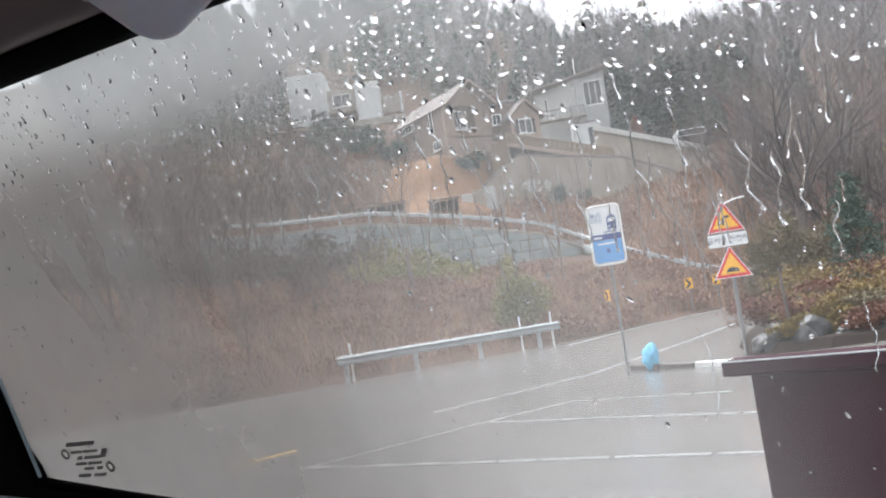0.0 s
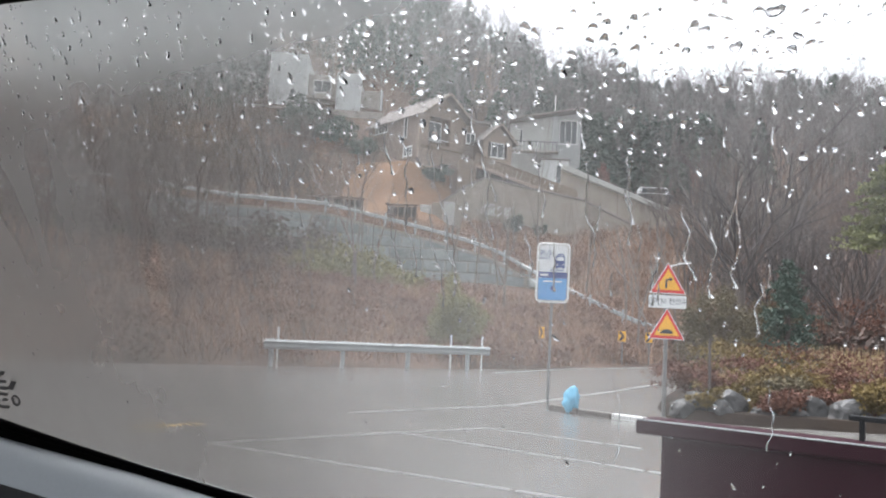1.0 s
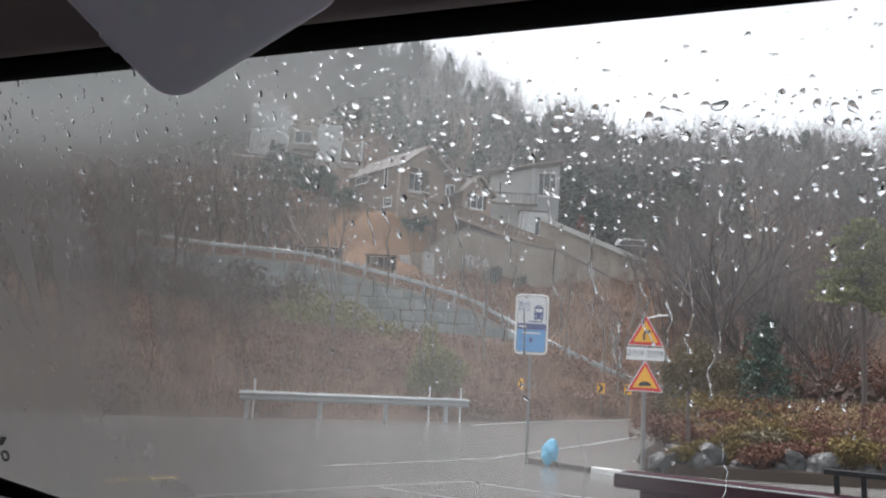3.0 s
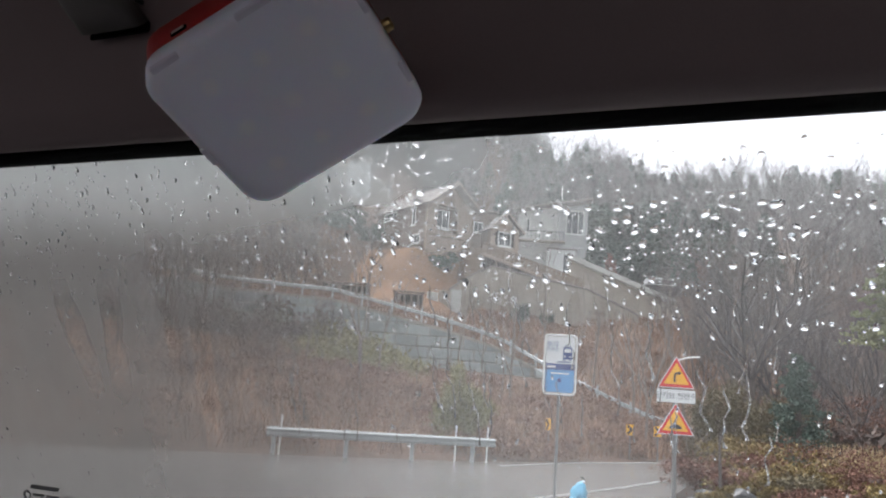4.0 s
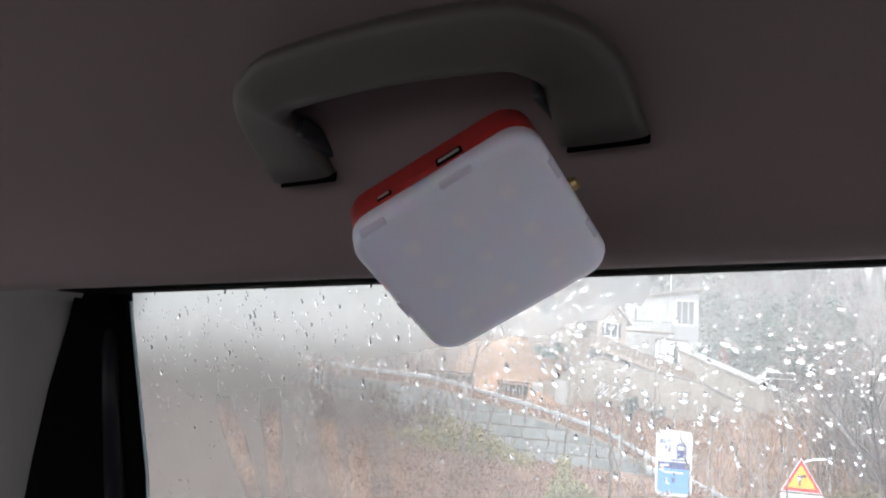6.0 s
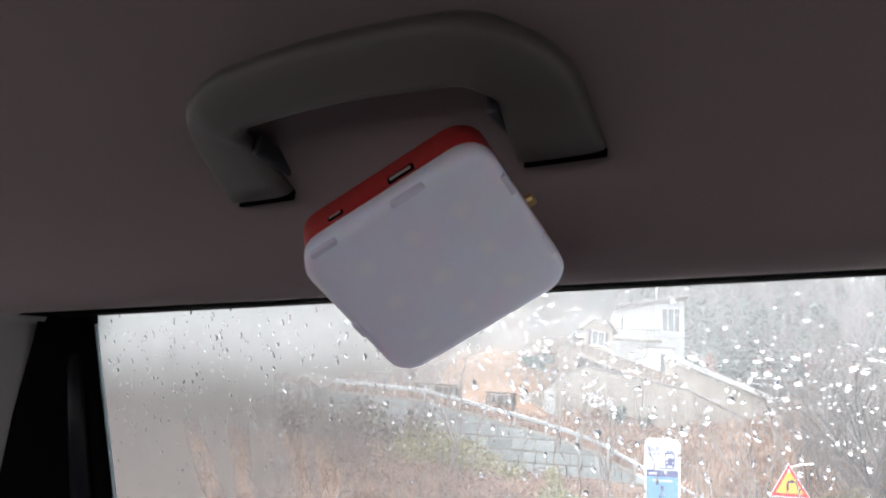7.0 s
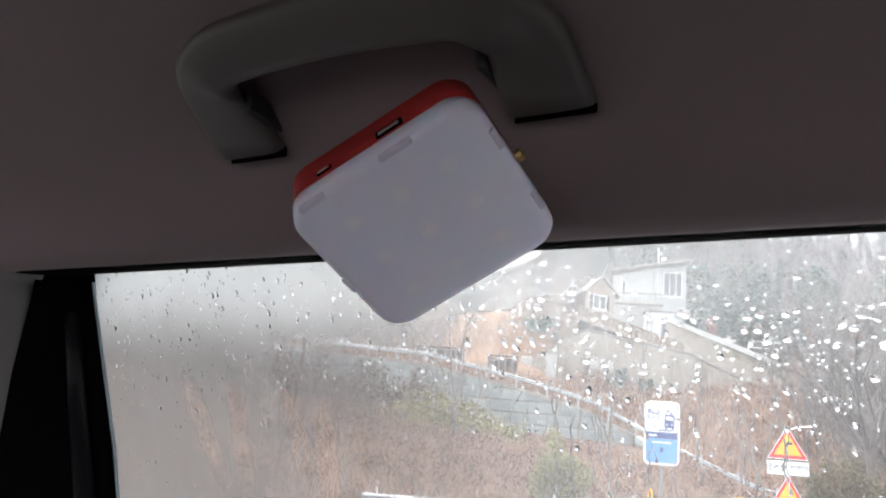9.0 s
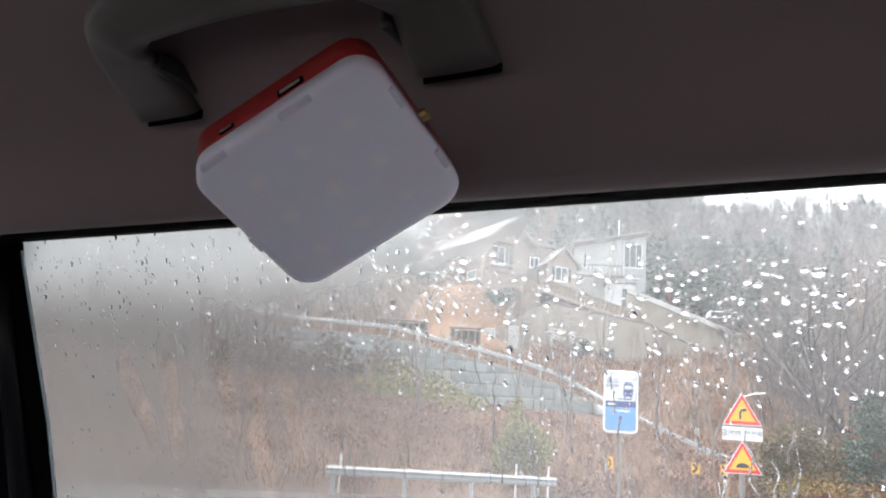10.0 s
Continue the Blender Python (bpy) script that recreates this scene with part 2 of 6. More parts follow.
def pane_shader():
    m = bpy.data.materials.new("car_glass")
    m.use_nodes = True
    n, l = m.node_tree.nodes, m.node_tree.links
    n.remove(n["Principled BSDF"])
    clear, gloss, mix, fres = n.new("ShaderNodeBsdfTransparent"), n.new("ShaderNodeBsdfGlossy"), n.new("ShaderNodeMixShader"), n.new("ShaderNodeLayerWeight")
    clear.inputs["Color"].default_value = (0.965, 0.98, 0.972, 1)
    gloss.inputs["Roughness"].default_value = 0.02
    sheen = n.new("ShaderNodeMapRange")
    sheen.interpolation_type = "SMOOTHSTEP"
    sheen.inputs["From Min"].default_value, sheen.inputs["To Min"].default_value, sheen.inputs["To Max"].default_value = 0.5, 0.02, 0.35
    l.new(fres.outputs["Facing"], sheen.inputs["Value"])
    l.new(sheen.outputs[0], mix.inputs[0])
    l.new(clear.outputs[0], mix.inputs[1])
    l.new(gloss.outputs[0], mix.inputs[2])
    l.new(mix.outputs[0], n["Material Output"].inputs["Surface"])
    return m


def water_shader():
    m = bpy.data.materials.new("rain_water")
    m.use_nodes = True
    n, l = m.node_tree.nodes, m.node_tree.links
    n.remove(n["Principled BSDF"])
    g = n.new("ShaderNodeBsdfGlass")
    g.inputs["IOR"].default_value, g.inputs["Roughness"].default_value = 1.33, 0.0
    l.new(g.outputs[0], n["Material Output"].inputs["Surface"])
    return m


def mist_shader():
    """Breath mist on the inside of the pane: thick towards the pillar and the sill, wiped in runs."""
    m = bpy.data.materials.new("breath_mist")
    m.use_nodes = True
    n, l = m.node_tree.nodes, m.node_tree.links
    n.remove(n["Principled BSDF"])
    tc, sep = n.new("ShaderNodeTexCoord"), n.new("ShaderNodeSeparateXYZ")
    l.new(tc.outputs["Object"], sep.inputs[0])

    def ramp(src, a, b, lo, hi):
        r = n.new("ShaderNodeMapRange")
        r.interpolation_type = "SMOOTHSTEP"
        for k, v in zip(("From Min", "From Max", "To Min", "To Max"), (a, b, lo, hi)):
            r.inputs[k].default_value = v
        l.new(src, r.inputs["Value"])
        return r.outputs[0]

    def calc(op, a, b):
        c = n.new("ShaderNodeMath")
        c.operation, c.use_clamp = op, False
        for k, v in enumerate((a, b)):
            if isinstance(v, (int, float)):
                c.inputs[k].default_value = v
            else:
                l.new(v, c.inputs[k])
        return c.outputs[0]

    def cloud(scale, stretch=1.0, detail=4):
        mp, t = n.new("ShaderNodeMapping"), n.new("ShaderNodeTexNoise")
        mp.inputs["Scale"].default_value = (1, 1, stretch)
        t.inputs["Scale"].default_value, t.inputs["Detail"].default_value = scale, detail
        l.new(tc.outputs["Object"], mp.inputs[0])
        l.new(mp.outputs[0], t.inputs["Vector"])
        return t.outputs["Fac"]

    u, z = sep.outputs["X"], sep.outputs["Z"]
    wob = calc("MULTIPLY", calc("SUBTRACT", cloud(7), 0.5), 0.08)
    side = ramp(calc("ADD", u, wob), -0.50, -0.06, MIST_SIDE, 0.0)
    low = calc("MULTIPLY", ramp(calc("ADD", z, wob), 1.25, 1.40, MIST_LOW, 0.0), ramp(calc("ADD", u, wob), -0.40, -0.05, 1.0, 0.0))
    # band along the top also stands in for haze over the far hill
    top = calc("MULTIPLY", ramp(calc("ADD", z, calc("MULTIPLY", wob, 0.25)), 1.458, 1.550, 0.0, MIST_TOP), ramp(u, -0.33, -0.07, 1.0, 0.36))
    # strokes of a wiping finger, each nearly clear, with a firm edge
    ragged = calc("ADD", calc("MULTIPLY", calc("SUBTRACT", cloud(26, 0.35), 0.5), 0.016), calc("MULTIPLY", calc("SUBTRACT", cloud(9), 0.5), 0.020))
    keep = 1.0
    for u0, drift, w_, hi, lo, deep in STROKES:
        line_u = calc("ADD", u0, calc("MULTIPLY", calc("SUBTRACT", hi, z), drift))
        away = calc("ABSOLUTE", calc("SUBTRACT", calc("ADD", u, ragged), line_u), 0.0)
        run = calc("MULTIPLY", ramp(away, w_ * 0.45, w_, deep, 0.0), calc("MULTIPLY", ramp(z, lo - 0.012, lo + 0.035, 0.0, 1.0), ramp(z, hi - 0.022, hi + 0.010, 1.0, 0.0)))
        keep = calc("MULTIPLY", keep, calc("SUBTRACT", 1.0, run))
    inv = calc("MULTIPLY", calc("MULTIPLY", calc("SUBTRACT", 1, side), calc("SUBTRACT", 1, low)), calc("SUBTRACT", 1, top))
    total = calc("MULTIPLY", calc("SUBTRACT", 1, inv), keep)
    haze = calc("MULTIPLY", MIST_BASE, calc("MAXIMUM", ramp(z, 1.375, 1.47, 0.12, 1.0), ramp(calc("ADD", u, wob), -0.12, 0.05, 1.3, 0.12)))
    total = calc("MULTIPLY", 0.915, calc("SUBTRACT", 1.0, calc("MULTIPLY", calc("SUBTRACT", 1.0, haze), calc("SUBTRACT", 1.0, calc("MULTIPLY", total, calc("ADD", 0.80, calc("MULTIPLY", cloud(55, 0.5), 0.36)))))))
    mix, clear, milk = n.new("ShaderNodeMixShader"), n.new("ShaderNodeBsdfTransparent"), n.new("ShaderNodeBsdfTranslucent")
    # skylight and far haze put into the mist's colour: paler upward and rightward
    lit_mist = n.new("ShaderNodeMix")
    lit_mist.data_type = "RGBA"
    lit_mist.inputs[6].default_value, lit_mist.inputs[7].default_value = (0.066, 0.064, 0.061, 1), (0.215, 0.224, 0.220, 1)
    l.new(ramp(calc("ADD", z, calc("MULTIPLY", wob, 0.5)), 1.472, 1.557, 0.0, 1.0), lit_mist.inputs[0])
    sky_haze = n.new("ShaderNodeMix")
    sky_haze.data_type = "RGBA"
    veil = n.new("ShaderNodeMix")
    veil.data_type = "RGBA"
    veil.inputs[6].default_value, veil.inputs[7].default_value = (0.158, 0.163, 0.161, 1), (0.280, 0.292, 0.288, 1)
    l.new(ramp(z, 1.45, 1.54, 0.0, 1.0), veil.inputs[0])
    l.new(veil.outputs[2], sky_haze.inputs[7])
    l.new(ramp(calc("ADD", u, wob), -0.34, -0.08, 0.0, 1.0), sky_haze.inputs[0])
    l.new(lit_mist.outputs[2], sky_haze.inputs[6])
    l.new(sky_haze.outputs[2], milk.inputs["Color"])
    l.new(total, mix.inputs[0])
    l.new(clear.outputs[0], mix.inputs[1])
    l.new(milk.outputs[0], mix.inputs[2])
    l.new(mix.outputs[0], n["Material Output"].inputs["Surface"])
    return m


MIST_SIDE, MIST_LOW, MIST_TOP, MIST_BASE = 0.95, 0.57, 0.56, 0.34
# middle of each stroke at its upper end, drift, half width, upper and lower end, how clear
STROKES = ((-0.492, 0.33, 0.014, 1.465, 1.385, 0.48), (-0.440, 0.02, 0.013, 1.470, 1.385, 0.52), (-0.391, 0.11, 0.013, 1.503, 1.395, 0.52), (-0.357, -0.02, 0.013, 1.450, 1.345, 0.52), (-0.372, 0.05, 0.008, 1.498, 1.46, 0.35), (-0.318, 0.0, 0.010, 1.435, 1.37, 0.22))
DROPS, RUNS = 2300, 76
DIFFUSER, PANE, WATER, MIST = diffuser_shader(), pane_shader(), water_shader(), mist_shader()

# ---- building blocks ----


def bm_object(name, bm, material, parent=None, smooth=False):
    me = bpy.data.meshes.new(name)
    bm.normal_update()
    bm.to_mesh(me)
    bm.free()
    if smooth:
        me.shade_smooth()
    for m in material if isinstance(material, (list, tuple)) else [material]:
        me.materials.append(m)
    ob = new(name, me)
    ob.parent = parent
    return ob


def part(name, bm, material, parent, label="", smooth=False):
    ob = bm_object(name, bm, material, parent, smooth)
    return tagged(ob, label) if label else ob


def thing(name, label, category, m=None, group="", kind=""):
    ob = new(name)
    ob.empty_display_size = 0.2
    if m is not None:
        ob.matrix_world = m
    return tagged(ob, label, category, group, kind)


def sheet_object(name, verts, faces, material, parent=None, smooth=False):
    me = bpy.data.meshes.new(name)
    me.from_pydata([tuple(v) for v in verts], [], [tuple(f) for f in faces])
    me.update()
    if smooth:
        me.shade_smooth()
    me.materials.append(material)
    ob = new(name, me)
    ob.parent = parent
    return ob


def add_box(bm, c, s, bevel=0.0, rot=None):
    ret = bmesh.ops.create_cube(bm, size=1.0, matrix=Matrix.Translation(c) @ (rot or Matrix()) @ Matrix.Diagonal((*s, 1)))
    if bevel:
        edges = {e for v in ret["verts"] for e in v.link_edges}
        bmesh.ops.bevel(bm, geom=list(edges), offset=bevel, segments=2, affect="EDGES", profile=0.5)
    return bm


def box(c, s, bevel=0.0, rot=None):
    return add_box(bmesh.new(), c, s, bevel, rot)


def add_tube(bm, pts, radii, sides=8, caps=True, flat=1.0):
    """A tube along points; radii one number or one a point."""
    pts = [Vector(p) for p in pts]
    if isinstance(radii, (int, float)):
        radii = [radii] * len(pts)
    rings, side = [], None
    for i, p in enumerate(pts):
        d = (pts[min(i + 1, len(pts) - 1)] - pts[max(i - 1, 0)]).normalized()
        if side is None:
            side = d.orthogonal().normalized()
        side = (side - d * side.dot(d)).normalized()
        up = d.cross(side)
        rings.append([bm.verts.new(p + radii[i] * (math.cos(a) * side + flat * math.sin(a) * up)) for a in (2 * math.pi * k / sides for k in range(sides))])
    for a, b in zip(rings, rings[1:]):
        for k in range(sides):
            bm.faces.new((a[k], a[(k + 1) % sides], b[(k + 1) % sides], b[k]))
    if caps:
        bm.faces.new(rings[0][::-1])
        bm.faces.new(rings[-1])
    return bm


def tube(pts, radii, sides=8, flat=1.0):
    return add_tube(bmesh.new(), pts, radii, sides, True, flat)


def prism(poly, depth, bevel=0.0, axis="y"):
    """A flat outline given in x and z, thick along y from 0 to depth."""
    bm = bmesh.new()
    front = [bm.verts.new((x, 0, z)) for x, z in poly]
    back = [bm.verts.new((x, depth, z)) for x, z in poly]
    bm.faces.new(front)
    bm.faces.new(back[::-1])
    k = len(poly)
    for i in range(k):
        bm.faces.new((front[i], back[i], back[(i + 1) % k], front[(i + 1) % k]))
    bmesh.ops.recalc_face_normals(bm, faces=bm.faces)
    if bevel:
        bmesh.ops.bevel(bm, geom=list(bm.edges), offset=bevel, segments=2, affect="EDGES", profile=0.5)
    return bm


def rounded(w, h, r, n=5):
    """The outline of a rounded rectangle about the origin."""
    pts = []
    for cx, cz, a0 in ((w / 2 - r, h / 2 - r, 0), (-w / 2 + r, h / 2 - r, 90), (-w / 2 + r, -h / 2 + r, 180), (w / 2 - r, -h / 2 + r, 270)):
        pts += [(cx + r * math.cos(radians(a0 + 90 * k / n)), cz + r * math.sin(radians(a0 + 90 * k / n))) for k in range(n + 1)]
    return pts


def lerp(x, xs, ys):
    return float(np.interp(x, xs, ys))


def lettering(name, text, size, m, material, parent):
    """Flat raised letters from the built-in font, as a mesh."""
    cu = bpy.data.curves.new(name, "FONT")
    cu.body, cu.size, cu.extrude = text, size, 0.002
    cu.align_x, cu.align_y = "CENTER", "CENTER"
    tmp = bpy.data.objects.new(name, cu)
    me = bpy.data.meshes.new_from_object(tmp)
    bpy.data.objects.remove(tmp)
    me.materials.append(material)
    ob = new(name, me)
    ob.parent, ob.matrix_local = parent, m
    return ob

# ---- the lie of the land ----
FOOT = ((-80, -30), (-30, 6), (-12, 17.0), (-4.8, 21.6), (0.6, 25.5), (1.6, 26.4), (4.4, 30.4), (8.7, 36.0), (12, 39.0), (18, 41.5), (80, 60))
UPROAD = ((-80, 14), (-40, 10.6), (-15, 7.75), (-8.9, 7.45), (-3.9, 6.45), (-1.6, 5.95), (1.4, 5.15), (3.6, 4.05), (5.45, 2.75), (7.6, 1.8), (9.5, 1.05), (12, 0.45), (16, 0.15), (80, 0.1))
WALL_Y = ((-80, 54), (-10, 50.5), (3.6, 50), (5.45, 45.5), (12, 44.5), (20, 46), (80, 66))
WALL_H = ((-80, 2.9), (-4, 2.6), (-2.3, 2.25), (-0.16, 1.7), (1.4, 1.3), (3.4, 0.35), (6, 0.15), (12, 0.1), (80, 0.1))


def foot_y(x):
    return lerp(x, *zip(*FOOT))


def uproad_z(x):
    return lerp(x, *zip(*UPROAD))


def wall_y(x):
    return lerp(x, *zip(*WALL_Y))


def land(x, y):
    f, w, zr, h = foot_y(x), wall_y(x), uproad_z(x), lerp(x, *zip(*WALL_H))
    z73 = lerp(x, (-60, -14, -3, 8, 12, 20, 60), (13, 10.2, 10.0, 9.0, 9.8, 10.6, 8.0))
    z80 = lerp(x, (-60, -12, -2, 0, 8, 19, 40, 80), (20, 17.2, 16.6, 14.6, 14.3, 12.0, 12.5, 12))
    z_low = lerp(x, (-60, -12, -2, 0, 5, 8.3, 19, 23, 40, 80), (20, 17.2, 16.6, 14.6, 14.4, 10.8, 9.9, 11.4, 12.4, 12))
    z100 = lerp(x, (-60, -12, 4, 12, 30, 80), (30, 25.6, 20.0, 19.0, 19.5, 19))
    z160 = lerp(x, (-90, -38, -15, 0, 13, 36, 60, 90), (60, 63.5, 62.5, 55.5, 49.5, 43, 45, 44))
    ys = [f, w + 0.35, w + 0.40, w + 6, 73, 79.9, 80.6, 100, 160, 230, 420, 1500]
    zs = [0.0, zr - h, zr - 0.03, zr, z73, z_low, z80, z100, z160, z160 + 4, z160 - 10, 10]
    for k in range(1, len(ys)):
        ys[k] = max(ys[k], ys[k - 1] + 0.05)
    z = lerp(y, ys, zs)
    if y > f:
        z += min(1.0, (y - f) / 4) * 0.35 * noise.noise((x * 0.22, y * 0.22, 0)) * (0.0 if w - 2.0 < y < w + 6 else 1.0)
    return z - (0.03 if y <= f else 0.03 * max(0.0, 1 - (y - f) / 2))

xs = np.unique(np.concatenate([np.arange(-900, -60, 60), np.arange(-60, -16, 4), np.arange(-16, 24, 0.75), np.arange(24, 90, 4), np.arange(90, 901, 60)]))
ys = np.unique(np.concatenate([np.arange(-900, -30, 60), np.arange(-30, 16, 3), np.arange(16, 84, 0.75), np.arange(84, 240, 5), np.arange(240, 1500, 60)]))
gv = [(x, y, land(x, y)) for y in ys for x in xs]
nx = len(xs)
gf = [(j * nx + i, j * nx + i + 1, (j + 1) * nx + i + 1, (j + 1) * nx + i) for j in range(len(ys) - 1) for i in range(nx - 1)]
tagged(sheet_object("ground", gv, gf, LITTER, smooth=True), "wooded hillside ground with brown leaf litter", "ground", kind="structure")

# wet forecourt and lower road, up to the foot of the bank
rx = np.arange(-60, 60.1, 1.0)
rv, rf = [], []
for x in rx:
    rv += [(x, -60.0, 0.0), (x, foot_y(x) - 0.55, 0.0), (x, foot_y(x) - 0.55, -0.2)]
for i in range(len(rx) - 1):
    a = 3 * i
    rf += [(a, a + 3, a + 4, a + 1), (a + 1, a + 4, a + 5, a + 2)]
tagged(sheet_object("road", rv, rf, ASPHALT), "wet grey asphalt forecourt and road", "road", kind="structure")

# upper road on its ledge
uv, uf = [], []
ux = np.arange(-60, 18.1, 1.0)
for x in ux:
    uv += [(x, wall_y(x) - 0.3, uproad_z(x) + 0.02), (x, wall_y(x) + 5.6, uproad_z(x) + 0.02)]
for i in range(len(ux) - 1):
    uf.append((2 * i, 2 * i + 2, 2 * i + 3, 2 * i + 1))
tagged(sheet_object("road_upper", uv, uf, ASPHALT), "narrow climbing lane above the block wall", "road", kind="structure")


def stripe(name, a, b, width, material, label):
    """A painted line on the asphalt, worn into short runs."""
    a, b = Vector((*a, 0.0)), Vector((*b, 0.0))
    d, n = (b - a).normalized(), Vector((-(b - a).normalized().y, (b - a).normalized().x, 0))
    bm, length, s = bmesh.new(), (b - a).length, 0.0
    while s < length:
        e = min(length, s + random.uniform(0.5, 1.6))
        q = [a + d * s - n * width / 2, a + d * e - n * width / 2, a + d * e + n * width / 2, a + d * s + n * width / 2]
        top = [bm.verts.new((v.x, v.y, 0.006)) for v in q]
        low = [bm.verts.new((v.x, v.y, -0.002)) for v in q]
        bm.faces.new(top)
        for k in range(4):
            bm.faces.new((low[k], low[(k + 1) % 4], top[(k + 1) % 4], top[k]))
        s = e + random.choice((0.0, 0.02, 0.05))
    return tagged(bm_object(name, bm, material), label, "road marking", kind="structure")


stripe("road_line", (-6.4, 5.0), (-0.62, 10.3), 0.075, PAINT_WHITE, "worn white edge line on wet asphalt")
stripe("road_line", (-0.62, 10.3), (0.42, 11.15), 0.075, PAINT_WHITE, "worn white edge line on wet asphalt")
stripe("road_line", (0.42, 11.15), (2.2, 10.1), 0.075, PAINT_WHITE, "worn white bay line on wet asphalt")
stripe("road_line", (-0.6, 10.2), (2.4, 8.2), 0.075, PAINT_WHITE, "worn white bay line on wet asphalt")
stripe("road_line", (-2.6, 8.7), (2.2, 6.35), 0.075, PAINT_WHITE, "worn white bay line on wet asphalt")
stripe("road_line", (-3.55, 9.4), (-2.95, 10.0), 0.12, PAINT_YELLOW, "short worn yellow line on wet asphalt")
stripe("road_line", (-1.5, 12.0), (0.9, 14.4), 0.12, PAINT_WHITE, "worn white lane line on wet asphalt")
stripe("road_line", (0.9, 14.4), (3.4, 19.0), 0.12, PAINT_WHITE, "worn white lane line on wet asphalt")
stripe("road_line", (3.4, 19.0), (7.4, 27.0), 0.12, PAINT_WHITE, "worn white lane line on wet asphalt")
stripe("road_line", (0.9, 23.5), (3.9, 28.9), 0.13, PAINT_WHITE, "worn white line along the foot of the bank")
stripe("road_line", (3.9, 28.9), (9.2, 35.3), 0.13, PAINT_WHITE, "worn white line along the foot of the bank")

# ---- block retaining wall with its pieces ----
wall_block = thing("retaining_wall", "grey cast-concrete block wall below the climbing lane", "retaining wall", kind="structure")
core = bmesh.new()
sx = np.arange(-40, 13, 0.5)
rows_ = []
for x in sx:
    y, z, h = wall_y(x), uproad_z(x), lerp(x, *zip(*WALL_H))
    rows_.append([core.verts.new(p) for p in ((x, y - 0.34, z - h - 0.6), (x, y - 0.34, z + 0.05), (x, y + 0.1, z + 0.05), (x, y + 0.1, z - h - 0.6))])
for a, b in zip(rows_, rows_[1:]):
    for k in range(4):
        core.faces.new((a[k], b[k], b[(k + 1) % 4], a[(k + 1) % 4]))
part("wall_core", core, CONCRETE, wall_block)

BW, BH = 1.36, 0.68
block_mesh = bpy.data.meshes.new("block")
bmk = box((0, 0, 0), (BW - 0.09, 0.30, BH - 0.08), 0.04)
bmk.to_mesh(block_mesh)
bmk.free()
block_mesh.materials.append(BLOCK)
rng = random.Random(4)
for r in range(16):
    low_z = 2.25 + r * BH
    x = -30.0 + (r % 2) * BW / 2
    while x < 4.6:
        y, z, h = wall_y(x), uproad_z(x), lerp(x, *zip(*WALL_H))
        tops = [min(BH, uproad_z(x + q * BW / 2) - low_z) for q in (-1, 1)]
        if z - h - 0.45 < low_z + BH / 2 and max(tops) > 0.16:
            if min(tops) < BH - 0.02:
                # a block of the top course, cut along the slope of the lane
                cut, hw = bmesh.new(), BW / 2 - 0.045
                ends = [(-hw, max(0.05, tops[0] - 0.04)), (hw, max(0.05, tops[1] - 0.04))]
                prof = [(-hw, 0.04), (hw, 0.04), ends[1], ends[0]]
                near, back = [[cut.verts.new((p, q, zz - BH / 2)) for p, zz in prof] for q in (-0.15, 0.15)]
                cut.faces.new(near)
                cut.faces.new(back[::-1])
                for k in range(4):
                    cut.faces.new((near[(k + 1) % 4], near[k], back[k], back[(k + 1) % 4]))
                me = bpy.data.meshes.new("block")
                cut.to_mesh(me)
                cut.free()
                me.materials.append(BLOCK)
            else:
                me = block_mesh
            ob = new("block", me)
            ob.parent = wall_block
            turn = math.atan2(wall_y(x + 0.5) - wall_y(x - 0.5), 1.0)
            ob.matrix_world = Matrix.Translation((x, y - 0.42 + rng.uniform(-0.03, 0.02), low_z + BH / 2)) @ Euler((0, 0, turn)).to_matrix().to_4x4()
        x += BW
coping, rows_ = bmesh.new(), []
for x in np.arange(-40, 6, 0.5):
    y, z = wall_y(x), uproad_z(x)
    rows_.append([coping.verts.new(p) for p in ((x, y - 0.60, z - 0.06), (x, y - 0.60, z + 0.10), (x, y + 0.05, z + 0.10), (x, y + 0.05, z - 0.06))])
for a, b in zip(rows_, rows_[1:]):
    for k in range(4):
        coping.faces.new((a[k], b[k], b[(k + 1) % 4], a[(k + 1) % 4]))
part("coping", coping, CONCRETE, wall_block, "sloping concrete coping")

# ---- guard rails ----
W_BEAM = [(0.0, -0.155), (0.035, -0.13), (0.08, -0.10), (0.08, -0.06), (0.02, -0.02), (0.02, 0.02), (0.08, 0.06), (0.08, 0.10), (0.035, 0.13), (0.0, 0.155)]


